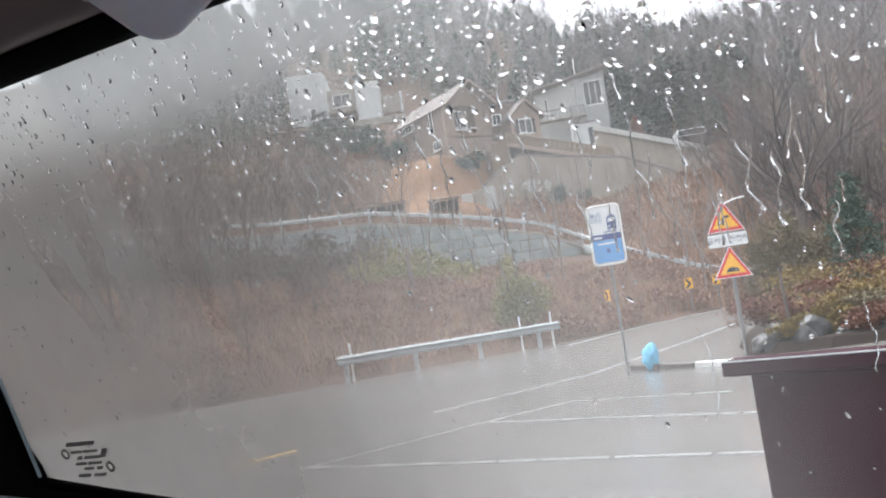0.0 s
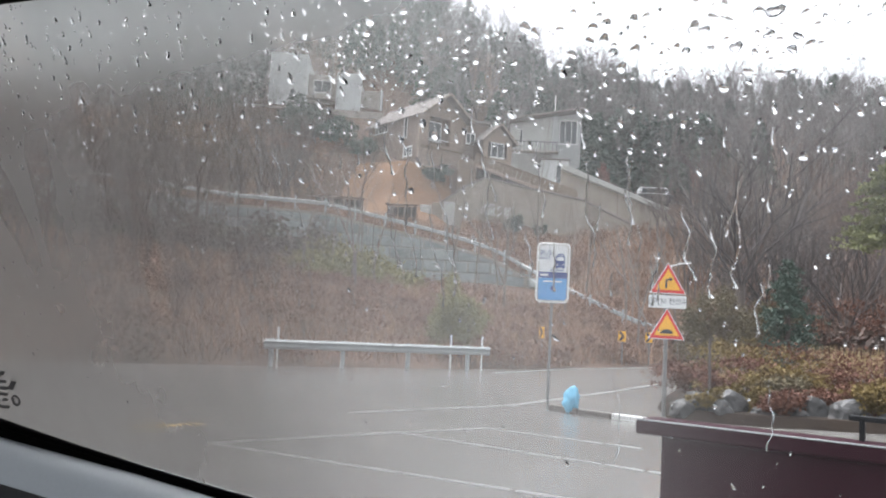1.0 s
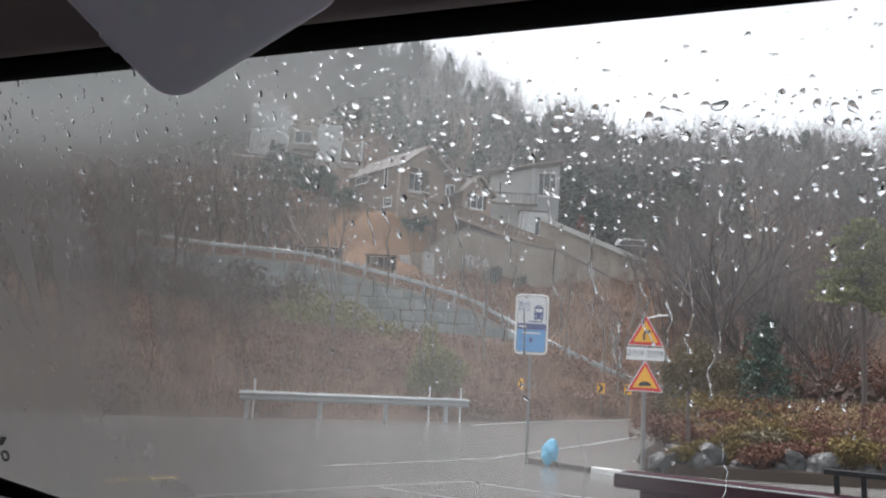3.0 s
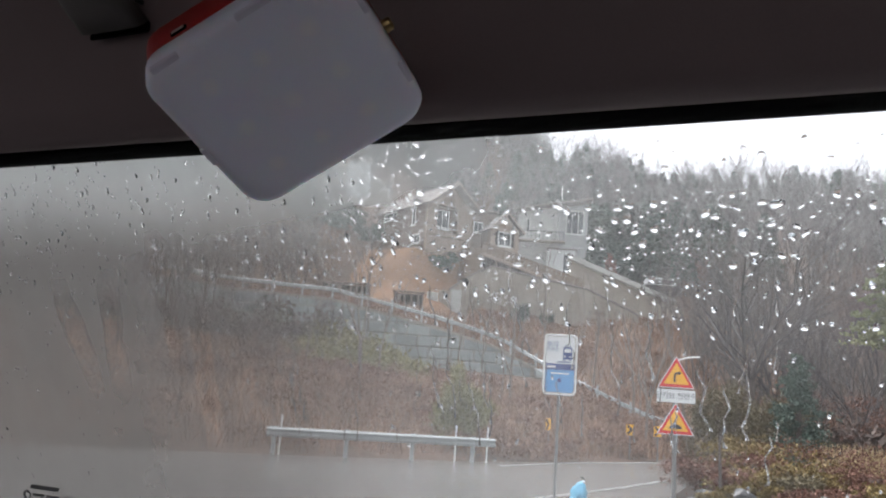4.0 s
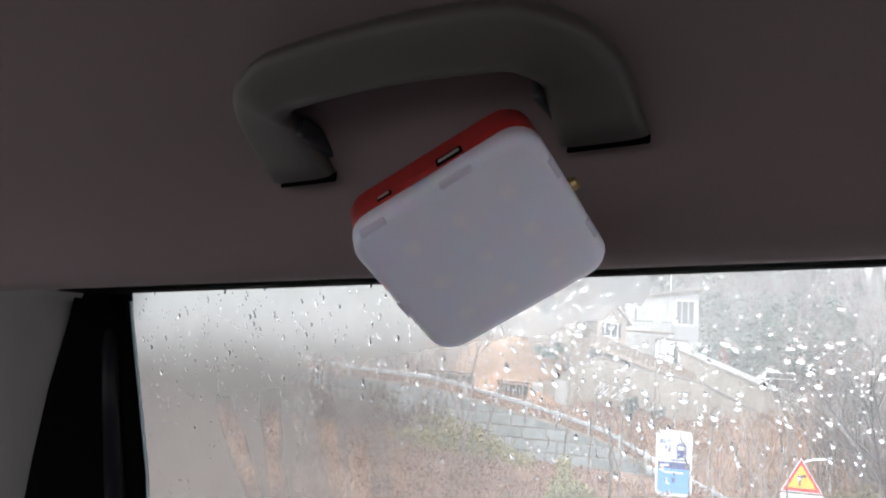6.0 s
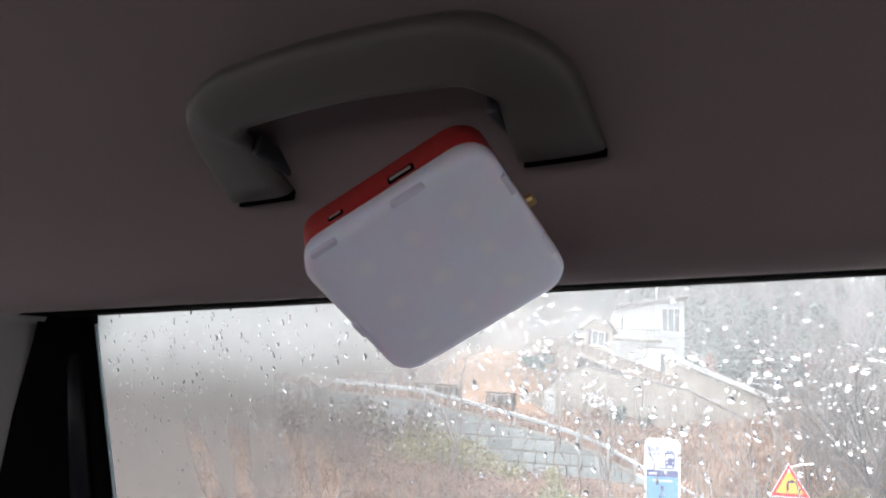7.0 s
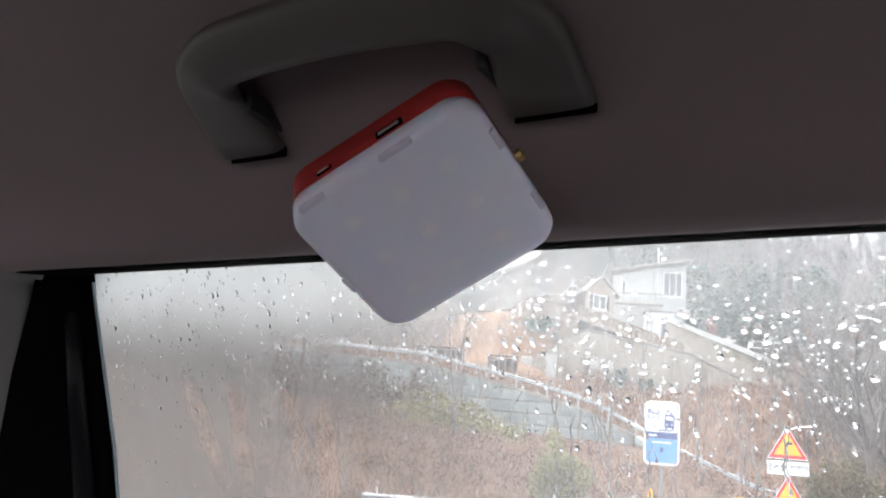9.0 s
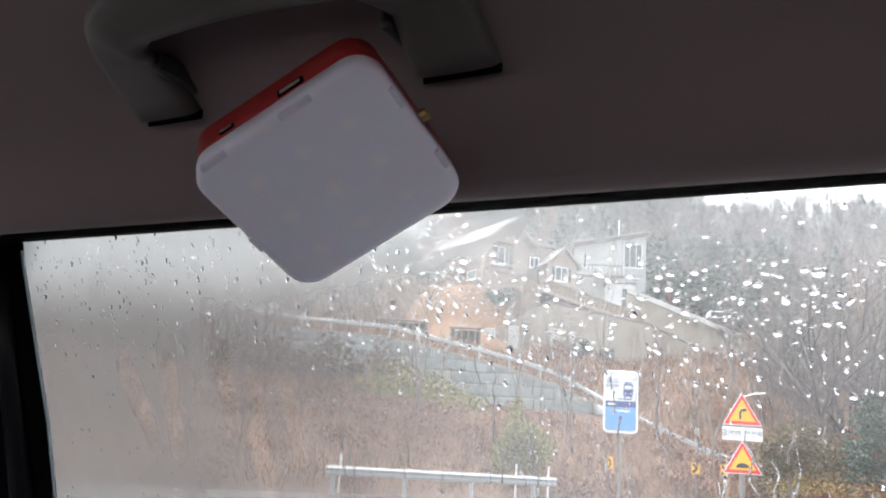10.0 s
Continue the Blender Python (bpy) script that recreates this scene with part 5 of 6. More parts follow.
shrub("shrub", "tall olive-green evergreen shrub behind the guard rail", (-0.2, 26.6, 0), (1.15, 0.9, 1.75), 11000, 0.05, LEAF_OLIVE, 1)
for k, (x, y, a, b, c, mt, lb) in enumerate((
        (4.2, 15.6, 0.7, 0.6, 0.42, LEAF_RUST, "low rust-red shrub in the planted island"), (5.2, 16.2, 0.9, 0.7, 0.50, LEAF_RUST, "low rust-red shrub in the planted island"),
        (4.9, 15.0, 0.6, 0.5, 0.40, LEAF_YELLOW, "yellowing clipped shrub in the planted island"), (6.2, 15.6, 1.0, 0.7, 0.42, LEAF_YELLOW, "yellowing clipped shrub in the planted island"),
        (7.4, 15.4, 0.9, 0.7, 0.45, LEAF_RUST, "low rust-red shrub in the planted island"), (8.4, 15.8, 1.0, 0.8, 0.42, LEAF_RUST, "low rust-red shrub in the planted island"),
        (6.6, 18.0, 1.6, 1.0, 0.55, LEAF_RUST, "wide rust-red shrub behind the island edge"), (9.0, 18.5, 1.6, 1.2, 0.55, LEAF_RUST, "wide rust-red shrub behind the island edge"),
        (5.6, 14.8, 0.45, 0.4, 0.36, LEAF_BROWN, "small olive shrub between rocks"), (7.0, 14.8, 0.6, 0.45, 0.34, LEAF_YELLOW, "yellowing clipped shrub in the planted island"),
        (4.35, 14.45, 0.5, 0.4, 0.34, LEAF_RUST, "low rust-red shrub in the planted island"), (6.3, 14.5, 0.6, 0.4, 0.34, LEAF_RUST, "low rust-red shrub in the planted island"),
        (8.0, 14.5, 0.7, 0.4, 0.36, LEAF_BROWN, "small olive shrub between rocks"), (9.2, 14.8, 0.8, 0.5, 0.40, LEAF_YELLOW, "yellowing clipped shrub in the planted island"),
        (4.7, 14.2, 0.30, 0.25, 0.30, LEAF_YELLOW, "yellowing clipped shrub in the planted island"), (5.2, 13.9, 0.42, 0.3, 0.34, LEAF_RUST, "low rust-red shrub in the planted island"), (6.75, 14.0, 0.4, 0.3, 0.36, LEAF_YELLOW, "yellowing clipped shrub in the planted island"), (7.8, 14.0, 0.5, 0.3, 0.34, LEAF_RUST, "low rust-red shrub in the planted island"), (4.05, 13.85, 0.25, 0.2, 0.22, LEAF_YELLOW, "yellowing clipped shrub in the planted island"),
        (11.2, 19.5, 1.8, 1.2, 0.60, LEAF_RUST, "wide rust-red shrub behind the island edge"), (5.6, 17.6, 1.1, 0.9, 0.55, LEAF_YELLOW, "wide yellowing shrub behind the island edge"))):
    shrub("shrub", lb, (x, y, 0.10), (a * 1.25, b * 1.1, c * (1.1 if y < 16.5 else 1.45)), 2600, 0.036, mt, 30 + k, "island shrubs", 5)

# planted island: soil and rocks
isl = bmesh.new()
ring = [(3.35, 13.7), (4.4, 13.3), (7, 13.2), (12, 13.0), (16, 14), (16, 30), (9.5, 29), (6.6, 23), (4.6, 18.5), (3.6, 15.6)]
tops = [isl.verts.new((x + 0.15 * (1 if x < 8 else -1), y + 0.15, 0.16)) for x, y in ring]
lows = [isl.verts.new((x, y, -0.05)) for x, y in ring]
isl.faces.new(tops)
for k in range(len(ring)):
    isl.faces.new((lows[k], lows[(k + 1) % len(ring)], tops[(k + 1) % len(ring)], tops[k]))
tagged(bm_object("island_bed", isl, DARK_SOIL), "raised soil bed of a planted roadside island", "bed", kind="structure")


def rock(p, s, seed, label="grey wet boulder edging the planted island"):
    r = random.Random(seed)
    bm = bmesh.new()
    bmesh.ops.create_icosphere(bm, subdivisions=3, radius=1.0)
    off = Vector((r.uniform(0, 50), 0, 0))
    for v in bm.verts:
        k = 1 + 0.30 * noise.noise(v.co * 1.3 + off) + 0.10 * noise.noise(v.co * 4 + off)
        v.co = Vector((v.co.x * s[0] * k, v.co.y * s[1] * k, v.co.z * s[2] * k))
    return tagged(bm_object("boulder", bm, ROCK_DARK), label, "rock", "island boulders"), p


rng = random.Random(5)
for k, (x, dy, s) in enumerate(((3.62, 0.1, 0.20), (3.92, 0.25, 0.30), (4.22, 0.0, 0.24), (4.45, 0.3, 0.34), (4.9, 0.1, 0.17), (5.5, 0.15, 0.18), (5.78, 0.25, 0.30), (6.1, 0.05, 0.24), (6.4, 0.3, 0.36), (6.95, 0.1, 0.2), (7.5, 0.3, 0.32), (8.1, 0.1, 0.26), (8.8, 0.2, 0.3))):
    o, p = rock((x, 13.75 + dy, 0.07 + s * 0.30), (s * rng.uniform(0.8, 1.1), 0.20, s * rng.uniform(0.75, 1.0)), 70 + k)
    o.location, o["group"] = p, "island boulders"
    o.rotation_euler = (0, 0, rng.uniform(0, 3))
stake = thing("timber_stake", "thin brown timber stake in the planted island", "stake", Matrix.Translation((4.1, 13.95, 0)))
part("stake_pole", tube([(0, 0, 0.0), (-0.03, 0, 1.3)], [0.03, 0.022], 8), BARK, stake)

# reeds in the field behind
def in_island(r):
    y = 14.3 + 9 * r.random() ** 1.2
    return r.uniform(3.6 + (y - 13.2) * 0.36, 13), y


stalks("reeds", "pale straw-coloured reeds in the field", 3200, lambda r: (r.uniform(12.2, 26), r.uniform(29.5, 33.0)), 0.8, 1.35, STRAW, 9, 0.03, 0.12)
stalks("island_weeds", "thin rust-coloured weeds in the island bed", 5200, in_island, 0.12, 0.5, LEAF_RUST, 12, 0.014, 0.35)


def bare_tree(label, p, height, r0, seed, spread=0.5, kids=(8, 5, 4), up=0.5, fork=0.22, reach=0.78):
    root = thing("tree", label, "tree", Matrix.Translation(p))
    r = random.Random(seed)
    bm = tube([(0, 0, -0.2), (0.03, 0.02, height * fork * 0.5), (-0.05, 0.04, height * (fork + 0.03))], [r0, r0 * 0.85, r0 * 0.75], 10)
    part("trunk", bm, BARK, root)
    h = Heap()
    for k in range(5):
        a = 2 * math.pi * k / 5 + r.uniform(-0.3, 0.3)
        v, f = branch_template(r, height * reach, 3, kids, spread, r0 * 0.36, up, 4, 0.15)
        tilt = Matrix.Translation((-0.05, 0.04, height * fork)) @ Matrix.Rotation(a, 4, "Z") @ Matrix.Rotation(radians(r.uniform(12, 38)), 4, "Y")
        m3, t3 = np.array(tilt.to_3x3()), np.array(tilt.translation)
        h.add(v @ m3.T + t3, f)
    h.make("crown", TWIG_DARK, root)
    return root


bare_tree("large bare many-stemmed winter tree behind the island", (9.95, 30.5, 0.0), 9.4, 0.18, 7, 0.55, (9, 5, 4), 0.4, 0.33, 0.58)
bare_tree("bare grey tree at the edge of the field", (13.4, 36.0, 0.0), 6.0, 0.16, 8)
bare_tree("bare grey tree at the edge of the field", (18.0, 40.0, 0.0), 6.5, 0.18, 9)


def conifer(label, p, height, width, seed, material, size=0.07, limbs=70, per=70, low=0.12):
    """A trunk with limbs that end in loose clumps of needles."""
    root = thing("tree", label, "tree", Matrix.Translation(p))
    r = random.Random(seed)
    wood = tube([(0, 0, -0.2), (0.05, 0, height * 0.5), (0, 0, height * 0.95)], [0.10, 0.07, 0.02], 8)
    h = Heap()
    for k in range(limbs):
        f = low + (1 - low) * (k + r.random()) / limbs
        a, reach = r.uniform(0, 6.28), width * (1.05 - f) ** 0.7 * r.uniform(0.45, 1.1)
        base = Vector((0, 0, height * f * 0.94))
        tip = base + Vector((reach * math.cos(a), reach * math.sin(a), reach * r.uniform(-0.15, 0.35)))
        add_tube(wood, [base, base.lerp(tip, 0.5) + Vector((0, 0, 0.05)), tip], [0.022, 0.014, 0.005], 4, False)
        for q in (0.55, 0.8, 1.0):
            c = base.lerp(tip, q)
            rad = 0.12 + 0.16 * reach
            h.add(*leaf_cloud(r, per // 3, tuple(c), (rad, rad, rad * 0.7), size, 3))
    part("trunk", wood, BARK, root)
    h.make("crown", material, root)
    return root


conifer("young dark green conifer behind the island", (8.9, 23.5, 0.1), 3.3, 0.95, 1, NEEDLE, 0.05, 80, 90, 0.06)
conifer("broad yellow-green pine in the field", (12.9, 26.0, 0.1), 7.2, 2.6, 2, NEEDLE_NEAR, 0.07, 100, 120, 0.60)
conifer("broad yellow-green pine in the field", (16.4, 28.0, 0.1), 7.6, 2.9, 3, NEEDLE_NEAR, 0.07, 100, 110, 0.58)
conifer("dark green pine at the wood's edge", (12.5, 33.0, 0.1), 4.6, 1.3, 4, NEEDLE, 0.07, 70, 70)
for k in range(9):
    x = 9.6 + k * 1.0
    shrub("shrub", "clipped dark hedge plant behind the drive wall", (x, 81.4, 15.9 - 0.37 * k), (0.8, 0.5, 0.5), 260, 0.12, NEEDLE, 140 + k, "drive hedge", 4)
shrub("shrub", "tall olive shrub at the foot of the bare tree", (7.2, 24.5, 0.1), (1.25, 0.9, 1.65), 9500, 0.04, LEAF_BROWN, 90)
shrub("shrub", "tall browning shrub at the foot of the bare tree", (9.9, 27.8, 0.1), (1.3, 0.9, 1.7), 7000, 0.045, LEAF_BROWN, 91)
shrub("shrub", "rust-leaved tree-high shrub in the field", (18.0, 36.5, 0.1), (3.4, 1.2, 2.2), 6000, 0.06, LEAF_RUST, 92)
shrub("shrub", "dark evergreen shrub at the stone wall", (3.5, 72.0, 9.0), (0.9, 0.6, 1.15), 2600, 0.11, NEEDLE, 93)
shrub("shrub", "dark evergreen shrub at the stone wall", (6.0, 72.0, 8.8), (0.65, 0.5, 0.8), 1500, 0.11, NEEDLE, 94)
for k, (x, y, z, r_) in enumerate(((22.6, 84.0, 16.4, 1.3), (13.9, 87.5, 17.6, 0.9), (25.5, 82.0, 14.8, 1.1))):
    shrub("shrub", "russet-leaved small tree at the edge of the drive", (x, y, land(x, y) - 0.1), (r_, r_, 0.5 * (z + 2.6 * r_ - land(x, y))), 1500, 0.10, LEAF_RUSSET, 120 + k, "russet trees")
for k, (x, y, s) in enumerate(((-13.5, 83, 1.8), (-17, 86, 2.2), (-10.8, 80.6, 1.5), (-3.6, 76.8, 1.4), (-20, 90, 2.0), (-15.4, 83.6, 2.1), (-19, 84.5, 2.0))):
    shrub("shrub", "rounded dark green garden tree beside the houses", (x, y, land(x, y) - 0.1), (1.1 * s, 0.9 * s, 1.0 * s), 3200, 0.16, NEEDLE, 100 + k, "garden evergreens")

# ---- the car's cabin: x along the side, y outward through the window, z up ----
CAR = Matrix(((0.9318, 0.3630, 0, 0), (-0.3630, 0.9318, 0, 0), (0, 0, 1, 0), (0, 0, 0, 1)))
car = thing("car_interior", "parked car's cabin, grey headliner, black window surround", "car", CAR)


def glass_v(z):
    """How far out the leaning pane stands at a height."""
    return 0.6279 - 0.3924 * (z - 1.35)


def extrude_profile(profile, u0, u1, n=2):
    """A closed outline in (v, z) drawn out along u."""
    bm = bmesh.new()
    rings = [[bm.verts.new((u0 + (u1 - u0) * k / (n - 1), v, z)) for v, z in profile] for k in range(n)]
    for a, b in zip(rings, rings[1:]):
        for k in range(len(profile)):
            bm.faces.new((a[k], b[k], b[(k + 1) % len(profile)], a[(k + 1) % len(profile)]))
    bm.faces.new(rings[0])
    bm.faces.new(rings[-1][::-1])
    bmesh.ops.recalc_face_normals(bm, faces=bm.faces)
    return bm


# headliner, one moulded sheet with the roof skin above it
lining = [(0.490, 1.5385), (0.478, 1.5330), (0.466, 1.5280), (0.456, 1.5267), (0.447, 1.5310), (0.440, 1.5420), (0.434, 1.5570), (0.428, 1.5730), (0.40, 1.595), (0.365, 1.626), (0.33, 1.654), (0.27, 1.684), (0.15, 1.705), (0.0, 1.713), (-0.4, 1.715), (-0.9, 1.68)]
skin = [(-0.9, 1.72), (-0.4, 1.75), (0.1, 1.745), (0.35, 1.70), (0.52, 1.61), (0.545, 1.582), (0.505, 1.556)]
roof = extrude_profile(lining + skin, -1.5, 1.3, 30)
for v in roof.verts:
    v.co.z -= 0.0075 * (v.co.x + 0.45)
part("headliner", roof, HEADLINER, car, "woven grey headliner", True)

# window: pane outline in (u, z)
N = 14
loop = [(-0.583 + 1.183 * k / N, 1.5700 - 0.0020 * k / N) for k in range(N + 1)]
loop += [(0.60, 1.5680 - 0.3680 * k / 6) for k in range(1, 6)]
loop += [(u, 1.20 + 0.075 * ((0.6 - u) / 1.2) ** 3.2) for u in (0.6 - 1.2 * k / 18 for k in range(19))]
loop += [(-0.598, 1.30), (-0.594, 1.34), (-0.590, 1.40), (-0.588, 1.46), (-0.588, 1.52), (-0.587, 1.538)]
n_top, n_right, n_low = N + 1, 5, 19


def surround(i):
    """The inner edge of the black window surround that belongs to a point of the pane's outline."""
    u, z = loop[i]
    if i < n_top:
        return (u if i else -0.600, 0.484, 1.5328 - 0.0045 * (u + 0.45))
    if i < n_top + n_right:
        return (u + 0.05, glass_v(z) - 0.03, z)
    if i < n_top + n_right + n_low:
        k = (i - n_top - n_right) / (n_low - 1)
        return (u - 0.115 * max(0.0, (k - 0.85) / 0.15), glass_v(z) - 0.010, z - 0.007)
    return (lerp(z, (1.25, 1.358, 1.455, 1.50, 1.526, 1.545), (-0.76, -0.708, -0.657, -0.630, -0.611, -0.602)), lerp(z, (1.25, 1.358, 1.455, 1.545), (0.62, 0.572, 0.536, 0.503)), z)


sur = [surround(i) for i in range(len(loop))]
bm = bmesh.new()
rings = []
for i, (u, z) in enumerate(loop):
    a, b = Vector((u, glass_v(z) - 0.004, z)), Vector(sur[i])
    cu = sum(p[0] for p in loop) / len(loop)
    inw = Vector((0, 0, -1)) if i < n_top else Vector((-1, 0, 0)) if i < n_top + n_right else Vector((0, 0, 1)) if i < n_top + n_right + n_low else Vector((1, 0, 0))
    steps = [a + Vector((0, 0.03, 0)) - inw * 0.04, a, a.lerp(b, 0.10) - Vector((0, 0.004, 0)), a.lerp(b, 0.35) + Vector((0, 0.010, 0)), a.lerp(b, 0.62) + Vector((0, 0.008, 0)), a.lerp(b, 0.9), b, b + Vector((0, 0.05, 0)) - inw * 0.01]
    rings.append([bm.verts.new(p) for p in steps])
for a, b in zip(rings, rings[1:] + rings[:1]):
    for k in range(len(a) - 1):
        bm.faces.new((a[k], a[k + 1], b[k + 1], b[k]))
bmesh.ops.recalc_face_normals(bm, faces=bm.faces)
part("window_surround", bm, RUBBER, car, "black rubber and plastic window surround", True)
# channel trim down the pillar side of the pane
bm = bmesh.new()
add_tube(bm, [(-0.606, glass_v(1.515) - 0.018, 1.515), (-0.611, glass_v(1.44) - 0.020, 1.44), (-0.618, glass_v(1.33) - 0.022, 1.33)], [0.006, 0.008, 0.010], 10, True, 0.5)
part("channel_trim", bm, TRIM_BLACK, car, "dark plastic channel trim", True)
part("seal_lip", tube([(-0.5875, glass_v(z) - 0.006, z) for z in (1.54, 1.46, 1.40)] + [(-0.594, glass_v(1.33) - 0.006, 1.33), (-0.600, glass_v(1.275) - 0.006, 1.275)], 0.0014, 6), GLASS_EDGE, car, "thin bright glass edge")

# pillar trim, pale, beyond the black surround
bm = bmesh.new()
ps = []
for z, u, v in ((1.16, -0.80, 0.66), (1.25, -0.757, 0.617), (1.358, -0.705, 0.570), (1.455, -0.654, 0.533), (1.50, -0.628, 0.516), (1.518, -0.619, 0.500), (1.525, -0.617, 0.490), (1.5295, -0.614, 0.483), (1.5325, -0.609, 0.479), (1.5345, -0.602, 0.477), (1.545, -0.596, 0.476), (1.60, -0.598, 0.455)):
    ps.append([bm.verts.new(p) for p in ((u - 0.003, v + 0.04, z), (u - 0.003, v - 0.001, z), (u - 0.02, v - 0.018, z), (u - 0.05, v - 0.026, z), (u - 0.30, v - 0.03, z), (u - 0.9, v + 0.02, z))])
for a, b in zip(ps, ps[1:]):
    for k in range(5):
        bm.faces.new((a[k], a[k + 1], b[k + 1], b[k]))
bmesh.ops.recalc_face_normals(bm, faces=bm.faces)
part("pillar_trim", bm, TRIM_GREY, car, "pale grey pillar trim", True)

# sill and door card
bm, rows_ = bmesh.new(), []
for i in range(n_top + n_right, n_top + n_right + n_low):
    u, v, z = sur[i]
    rows_.append([bm.verts.new(p) for p in ((u, v + 0.03, z), (u, v - 0.001, z + 0.001), (u, v - 0.010, z - 0.002), (u, v - 0.018, z - 0.010), (u, v - 0.024, z - 0.024))])
for a, b in zip(rows_, rows_[1:]):
    for k in range(4):
        bm.faces.new((a[k], a[k + 1], b[k + 1], b[k]))
bmesh.ops.recalc_face_normals(bm, faces=bm.faces)
part("sill_trim", bm, SILL_TRIM, car, "pale plastic window sill trim", True)
bm, rows_ = bmesh.new(), []
for i in range(n_top + n_right, n_top + n_right + n_low):
    u, v, z = sur[i]
    rows_.append([bm.verts.new(p) for p in ((u, v - 0.022, z - 0.0235), (u, v - 0.034, z - 0.032), (u, v - 0.05, 1.05), (u, v - 0.03, 0.8), (u, v - 0.02, 0.3))])
for a, b in zip(rows_, rows_[1:]):
    for k in range(4):
        bm.faces.new((a[k], a[k + 1], b[k + 1], b[k]))
bmesh.ops.recalc_face_normals(bm, faces=bm.faces)
part("door_card", bm, DARK_PLASTIC, car, "dark door card", True)

# the pane, with its stamp, and the mist on its inside
bm = bmesh.new()
edge_loop = [(u + (-0.014 if u < -0.55 else 0), z + (0.012 if i < n_top else -0.012 if z < 1.28 else 0)) for i, (u, z) in enumerate(loop)]
inn = [bm.verts.new((u, glass_v(z), z)) for u, z in edge_loop]
outn = [bm.verts.new((u, glass_v(z) + 0.004, z)) for u, z in edge_loop]
bm.faces.new(inn)
bm.faces.new(outn[::-1])
for k in range(len(loop)):
    bm.faces.new((inn[k], outn[k], outn[(k + 1) % len(loop)], inn[(k + 1) % len(loop)]))
bmesh.ops.recalc_face_normals(bm, faces=bm.faces)
pane = part("window_pane", bm, PANE, car, "misted side window glass with rain")
pane.visible_shadow = False


def on_glass(u, z, out=0.0):
    return Vector((u, glass_v(z) + out, z))


bm = bmesh.new()
LEAN = Matrix.Rotation(radians(-21.4), 4, "X")
for z, high, bars in ((1.300, 0.0034, ((-0.557, -0.525),)), (1.2933, 0.0022, ((-0.556, -0.543), (-0.541, -0.525))), (1.2882, 0.0026, ((-0.551, -0.546), (-0.543, -0.525))),
                      (1.2832, 0.0022, ((-0.556, -0.544), (-0.542, -0.5265))), (1.2788, 0.0022, ((-0.549, -0.538), (-0.534, -0.528))), (1.273, 0.0026, ((-0.559, -0.545), (-0.541, -0.528)))):
    for u0, u1 in bars:
        add_box(bm, on_glass((u0 + u1) / 2, z, -0.0018), (u1 - u0, 0.0004, high), 0, LEAN)
for cu, z in ((-0.563, 1.292), (-0.519, 1.2792)):
    for a in range(0, 360, 30):
        add_box(bm, on_glass(cu + 0.0036 * math.cos(radians(a)), z + 0.0036 * math.sin(radians(a)), -0.0018), (0.0019, 0.0004, 0.0019), 0, LEAN)
add_box(bm, on_glass(-0.518, 1.2925, -0.0018), (0.006, 0.0004, 0.0095), 0, LEAN)
part("glass_stamp", bm, INK, pane, "small dark maker's stamp in bars")

# the rest of the cabin closes unseen behind the camera; openings set its light
SEAT_CLOTH = shader("seat_cloth", (0.08, 0.078, 0.08), 0.9, vary=0.15, grain=300, blotch=5, bump=0.3)
part("far_side", box((-0.1, -0.92, 0.81), (2.8, 0.06, 1.07), 0.01), DARK_PLASTIC, car)
part("cabin_floor", box((-0.1, -0.15, 0.28), (2.8, 1.6, 0.06), 0.01), SEAT_CLOTH, car)
part("front_bulkhead", box((-1.52, -0.15, 0.75), (0.06, 1.6, 0.95), 0.01), DARK_PLASTIC, car)
part("rear_wall", box((1.33, -0.15, 0.73), (0.06, 1.6, 0.95), 0.01), SEAT_CLOTH, car)
part("side_above_seat", box((1.0, 0.62, 1.36), (0.72, 0.05, 0.44), 0.01), TRIM_GREY, car)
part("seat_back", box((1.05, -0.2, 0.85), (0.22, 1.2, 0.75), 0.06), SEAT_CLOTH, car)
part("seat_base", box((0.6, -0.2, 0.45), (0.6, 1.2, 0.2), 0.06), SEAT_CLOTH, car)

# grab handle: a flat moulded bow lying against the headliner, feet towards the window
HU0, HU1 = -0.312, -0.090


def lining_z(v):
    vs, zs = zip(*sorted(lining))
    return lerp(v, vs, zs)


grab = part("grab_handle", bmesh.new(), HANDLE_GREY, car, "grey moulded grab handle")
r_c = 0.034
top_v, foot_v = 0.374, 0.4215
cl0, cl1 = HU0 + 0.020, HU1 - 0.021
pts2 = [(cl0, foot_v), (cl0, foot_v - 0.012)]
for k in range(9):
    a = radians(180 + 90 * k / 8)
    pts2.append((cl0 + r_c + r_c * math.cos(a), top_v + r_c * 0.62 + r_c * 0.62 * math.sin(a)))
for k in range(1, 6):
    pts2.append((cl0 + r_c + (cl1 - cl0 - 2 * r_c) * k / 6, top_v - 0.002 * math.sin(math.pi * k / 6)))
for k in range(9):
    a = radians(270 + 90 * k / 8)
    pts2.append((cl1 - r_c + r_c * math.cos(a), top_v + r_c * 0.62 + r_c * 0.62 * math.sin(a)))
pts2 += [(cl1, foot_v - 0.012), (cl1, foot_v)]
bm, rings = bmesh.new(), []
slope_n = Vector((0, -0.67, -0.74)).normalized()
total = len(pts2) - 1
